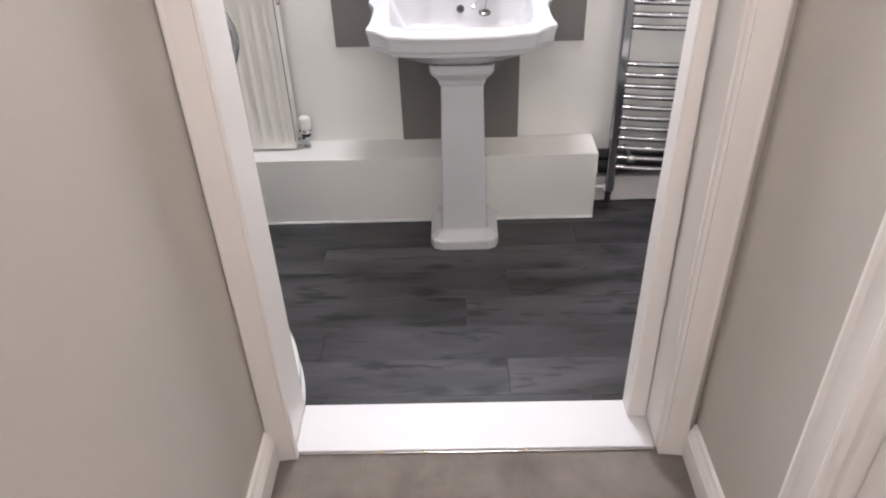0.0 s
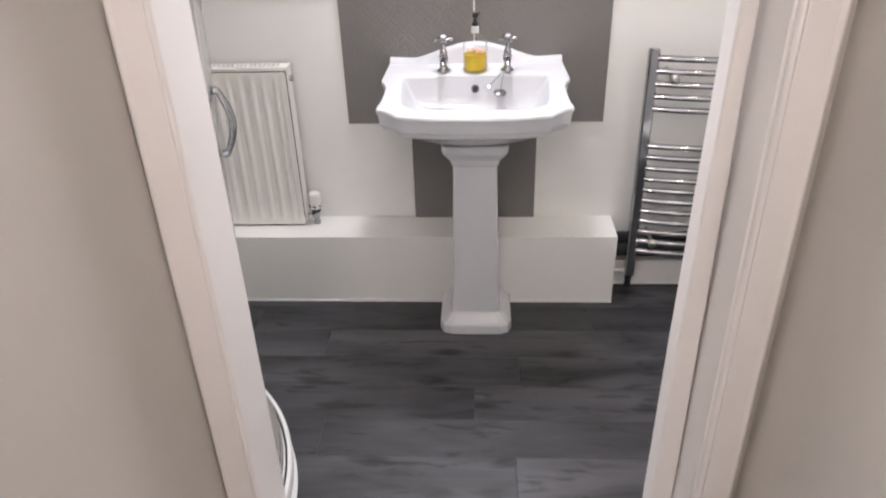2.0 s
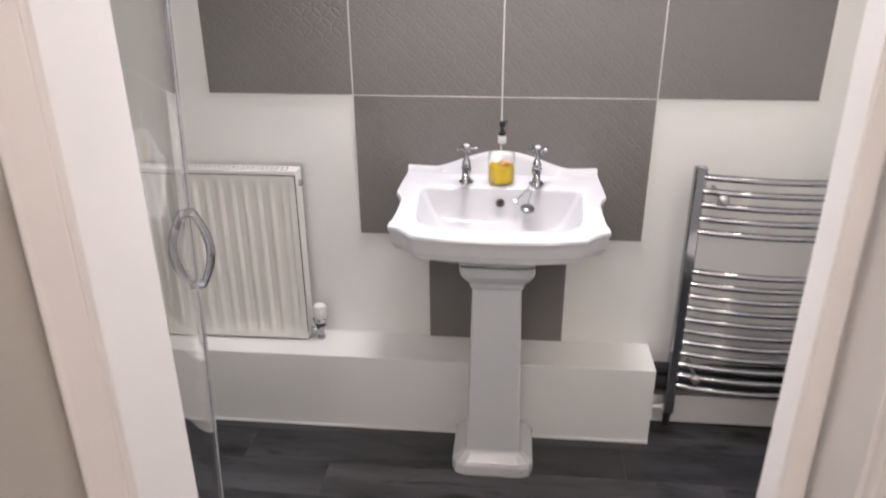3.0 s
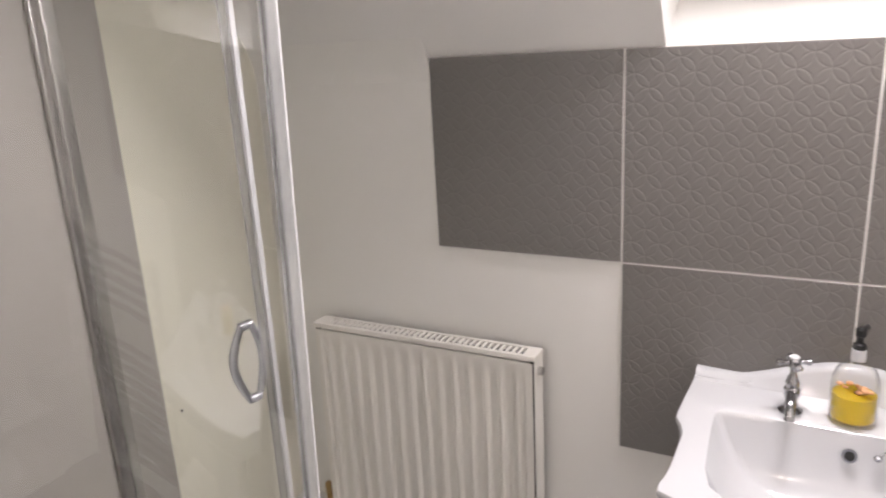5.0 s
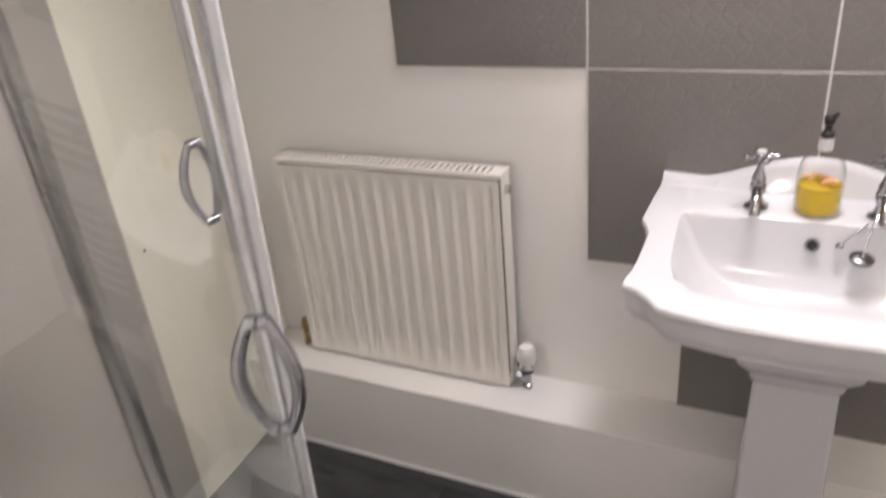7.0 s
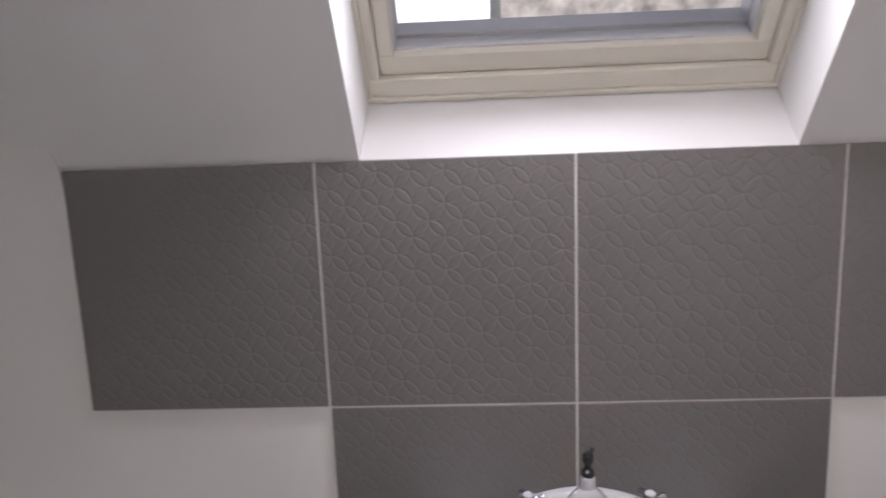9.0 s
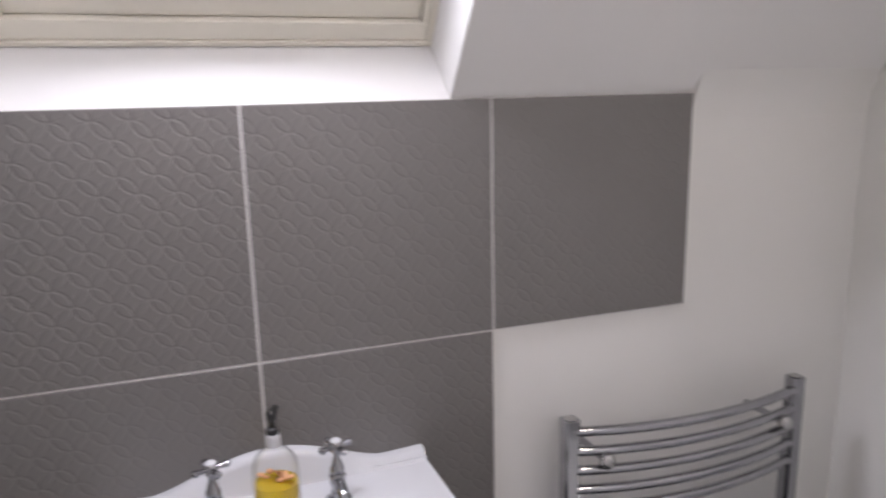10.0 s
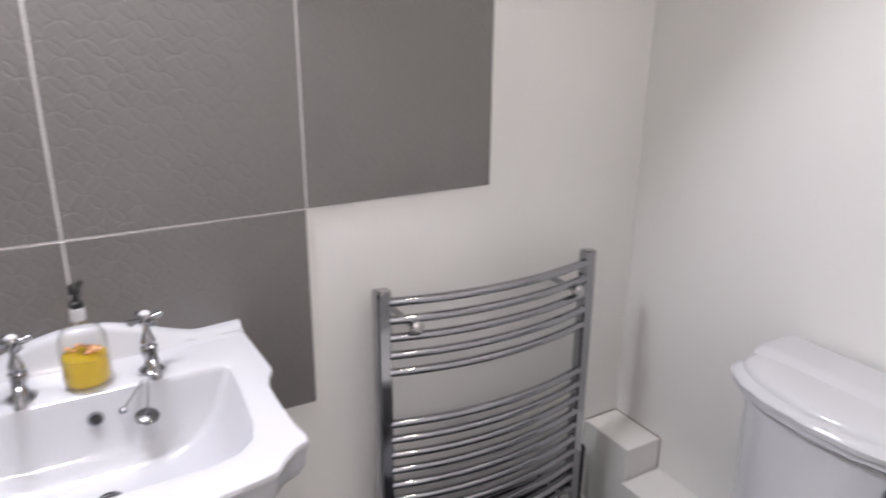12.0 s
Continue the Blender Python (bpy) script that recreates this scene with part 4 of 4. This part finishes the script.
# black strip in the groove: the rail's shadow on the rim, given as colour
part("lip_shade", ribbon(SIDE_U, BACK_U, 0.0085, 0.0125, 0.0812, 0.0845), BLACK_PLASTIC, tray, "dark line round the rim, shade of the groove put in as colour")
part("floor_skirt", loft([plan_loop(0.013, 0.0), plan_loop(0.030, 0.001), plan_loop(0.030, 0.005), plan_loop(0.013, 0.014)], cap=(False, False)), SEAL, tray, "white sealant skirt on the floor", smooth=True)

enc = thing("shower_enclosure", (-1.0, 1.6, 0.088), "curved glass shower enclosure with chrome frame and sliding doors half open", "shower")
ZB, ZT = 0.088, 1.92
part("bottom_rail", ribbon(SIDE_U, BACK_U, -0.018, 0.004, ZB, ZB + 0.030), BRUSHED, enc, smooth=True)
part("top_rail", ribbon(SIDE_U, BACK_U, -0.020, 0.020, ZT - 0.045, ZT), BRUSHED, enc, smooth=True)
yf = SCY + SR
bm = box(XL + 0.0075, XL + 0.040, yf - 0.016, yf + 0.016, ZB, ZT, 0.004)
part("wall_profile", bm, BRUSHED, enc)
part("wall_channel", box(XL + 0.0075, XL + 0.022, yf - 0.026, yf + 0.026, ZB + 0.003, ZT - 0.003, 0.003), BRUSHED, enc)
for z in (0.30, 0.72, 1.35, 1.70):
    part("screw", lathe([(0.005, 0), (0.005, 0.002), (0.002, 0.003)], (XL + 0.030, yf - 0.016, z), (0, -1, 0), 10), BRUSHED, enc)
part("wall_profile", box(SCX + SR - 0.016, SCX + SR + 0.016, YS + 0.002, YS + 0.034, ZB, ZT, 0.004), BRUSHED, enc)


def tall(a0, a1, off0, off1):
    """A door-high curved strip in four lengths."""
    zs = (ZB + 0.036, 0.40, 0.9, 1.4, ZT - 0.03)
    bm = bmesh.new()
    inner, outer = shower_path(off0, a0, a1), shower_path(off1, a0, a1)
    loops = [[(i[0], i[1], z) for z in zs] + [(o[0], o[1], z) for z in reversed(zs)] for i, o in zip(inner, outer)]
    return loft(loops, bm)


def leaned(bm, lean):
    """Tilt what stands in bm: lean is metres sideways for each metre of height, about handle height."""
    for v in bm.verts:
        h = max(v.co.z, 0.40) - 1.05
        v.co.x += lean[0] * h
        v.co.y += lean[1] * h
    return bm


def sliding_door(a_lead, a_tail, a_handle, off, drop=0.0, lean=(0.0, 0.0)):
    d = part("door", leaned(tall(a_lead, a_tail, off - 0.003, off + 0.003), lean), GLASS, enc, "curved glass sliding door", smooth=True)
    d.visible_shadow = False
    s = 1 if a_tail > a_lead else -1
    part("seal", leaned(tall(a_lead - s * 0.9, a_lead, off - 0.004, off + 0.004), lean), STRIP, d, "milky plastic seal", smooth=True)
    part("edge_rail", leaned(tall(a_lead, a_lead + s * 2.6, off - 0.0055, off + 0.0055), lean), PROFILE, d, smooth=True)
    ang = radians(a_handle)
    out = Vector((math.cos(ang), math.sin(ang), 0))
    c = Vector((SCX, SCY, 0)) + (SR + off) * out
    tang = Vector((-math.sin(ang), math.cos(ang), 0)) * s
    for side in (1, -1):
        pts = []
        for i in range(17):
            f = i / 16
            bow = 0.011 + 0.022 * math.sin(math.pi * f)
            pts.append(c + out * side * bow + tang * 0.006 * math.sin(math.pi * f) + Vector((0, 0, 1.131 - drop - 0.145 * f)))
        h = part("handle", tube(pts, [0.0062 + 0.002 * math.sin(math.pi * i / 16) for i in range(17)], 12), CHROME, d, "curved metal handle", smooth=True)
        for z in (1.128 - drop, 0.989 - drop):
            part("handle_mount", tube([c + out * side * 0.003 + Vector((0, 0, z)), c + out * side * 0.014 + Vector((0, 0, z))], 0.0085, 14), CHROME, d, smooth=True)
    for f in (0.21, 0.56):
        u = a_lead + (a_tail - a_lead) * f
        (rx, ry), = shower_path(off - 0.004, u, u, 1)[:1]
        uu = radians(max(0, min(90, u)))
        part("roller", lathe([(0.013, 0), (0.016, 0.003), (0.016, 0.014), (0.011, 0.019)], (rx, ry, ZB + 0.052), (-math.cos(uu), -math.sin(uu), 0), 18), BRUSHED, d, smooth=True)
    part("door_foot", ribbon(a_lead, a_tail, off - 0.007, off + 0.007, ZB + 0.031, ZB + 0.042), BRUSHED, d, smooth=True)


sliding_door(69, 119, 76.3, -0.008)
sliding_door(22.5, -19, 17.9, -0.008, 0.032, (0.055, -0.030))

# ---- lamps in the ceilings ----
for dx, dy, watts in DOWNLIGHTS:
    dl = thing("downlight", (dx, dy, CEIL), "round recessed downlight in the white ceiling", "ceiling light")
    part("trim_ring", lathe([(0.044, 0), (0.044, -0.004), (0.036, -0.006), (0.031, -0.002)], (dx, dy, CEIL), sides=28), WHITE_PLASTIC, dl, smooth=True)
    part("lens", lathe([(0.030, -0.0025), (0.030, -0.0045)], (dx, dy, CEIL), sides=24), LED, dl, "lit lens")
hl = thing("hall_ceiling_light", (-0.20, -0.35, 2.5), "round white glowing ceiling light in the hall", "ceiling light")
part("base", lathe([(0.13, 0), (0.13, -0.02), (0.12, -0.025)], (-0.20, -0.35, 2.5), sides=32), WHITE_PLASTIC, hl, smooth=True)
part("diffuser", lathe([(0.118, -0.0255), (0.112, -0.045), (0.07, -0.065), (0.0, -0.07)], (-0.20, -0.35, 2.5), sides=32), LED, hl, "lit diffuser", smooth=True)

# ---- outside ----
structure("ground", box(-400, 400, -400, 900, -3.2, -3.0), GRASS, "grass ground outside far below the roof window")
house = thing("neighbour_house", (7.5, 15.5, -3), "pebbledashed neighbouring house with a slate roof", "house")
part("wall", box(0.3, 14.3, 14.0, 22, -3, 6.2), DASH, house, "pebbledash wall")
part("roof", loft([[(0.0, 13.7, 6.2), (14.6, 13.7, 6.2), (14.6, 22.3, 6.2), (0.0, 22.3, 6.2)], [(0.0, 18.0, 9.2), (14.6, 18.0, 9.2), (14.6, 18.02, 9.2), (0.0, 18.02, 9.2)]]), ROOF, house)

structure("backdrop", box(-150, 150, 120, 120.5, -3, 120), emitter("bright overcast sky", (1.0, 1.0, 1.0), 1.8), "bright white overcast sky far behind the house")

# ---- wall tiles and floor planks ----
T = 0.453
tiles = thing("tile_splashback", (0, YN, 0.265), "matt grey embossed wall tiles with white grout round the washbasin", "tiles", kind="structure")
bm = box(-0.9045, 0.9045, YN - 0.0062, YN, 1.1065, 1.5555)
box(-0.4515, 0.4515, YN - 0.0062, YN, 0.654, 1.1065, bm=bm)
box(-0.2225, 0.2185, YN - 0.0062, YN, 0.268, 0.654, bm=bm)
part("grout", bm, GROUT, tiles)


def tile_mesh(w, h):
    bm = box(-w / 2, w / 2, -0.0085, 0.0, -h / 2, h / 2)
    bmesh.ops.bevel(bm, geom=[e for e in bm.edges if all(v.co.y < -0.004 for v in e.verts)], offset=0.0012, segments=1, affect="EDGES")
    me = bpy.data.meshes.new("tile")
    bmesh.ops.recalc_face_normals(bm, faces=bm.faces)
    bm.to_mesh(me)
    bm.free()
    me.materials.append(TILE)
    return me


def place(name, me, parent, loc):
    ob = new(name, me)
    ob.parent = parent
    ob.matrix_parent_inverse = Matrix.Translation(-parent.location)
    ob.location = loc
    return ob


full, stem = tile_mesh(T - 0.0045, T - 0.0045), tile_mesh(0.448, 0.386)
for k in range(4):
    place("tile", full, tiles, (-0.6795 + T * k, YN, 1.1065 + T / 2 - 0.001))
for k in range(2):
    place("tile", full, tiles, (-0.2265 + T * k, YN, 1.1065 - T / 2))
place("tile", stem, tiles, (-0.003, YN, 0.266 + 0.193))

planks = thing("floor_planks", (0, 1.9, 0), "dark grey wood-look vinyl planks on the bathroom floor", "floor", kind="structure")
PW = 0.1515
ENDS = [0.35, 0.123, -0.454, 0.003, 0.151, -0.516, 0.42, -0.1, 0.3]
LENGTH = 1.22


def plank_mesh(w, h):
    bm = box(-w / 2, w / 2, -h / 2, h / 2, -0.003, 0.0)
    bmesh.ops.bevel(bm, geom=[e for e in bm.edges if all(v.co.z > -0.001 for v in e.verts)], offset=0.0007, segments=1, affect="EDGES")
    me = bpy.data.meshes.new("plank")
    bmesh.ops.recalc_face_normals(bm, faces=bm.faces)
    bm.to_mesh(me)
    bm.free()
    me.materials.append(PLANK)
    return me


for r in range(9):
    y0, y1 = 1.5065 + PW * (r - 2), 1.5065 + PW * (r - 1)
    y0, y1 = max(y0, YS), min(y1, 2.6195)
    if y1 - y0 < 0.02:
        continue
    e = ENDS[r - 1] - LENGTH * 2
    while e < XR:
        a, b = max(e, XL), min(e + LENGTH, XR)
        if b - a > 0.02:
            place("plank", plank_mesh(b - a - 0.0006, y1 - y0 - 0.0006), planks, ((a + b) / 2, (y0 + y1) / 2, 0.0))
        e += LENGTH
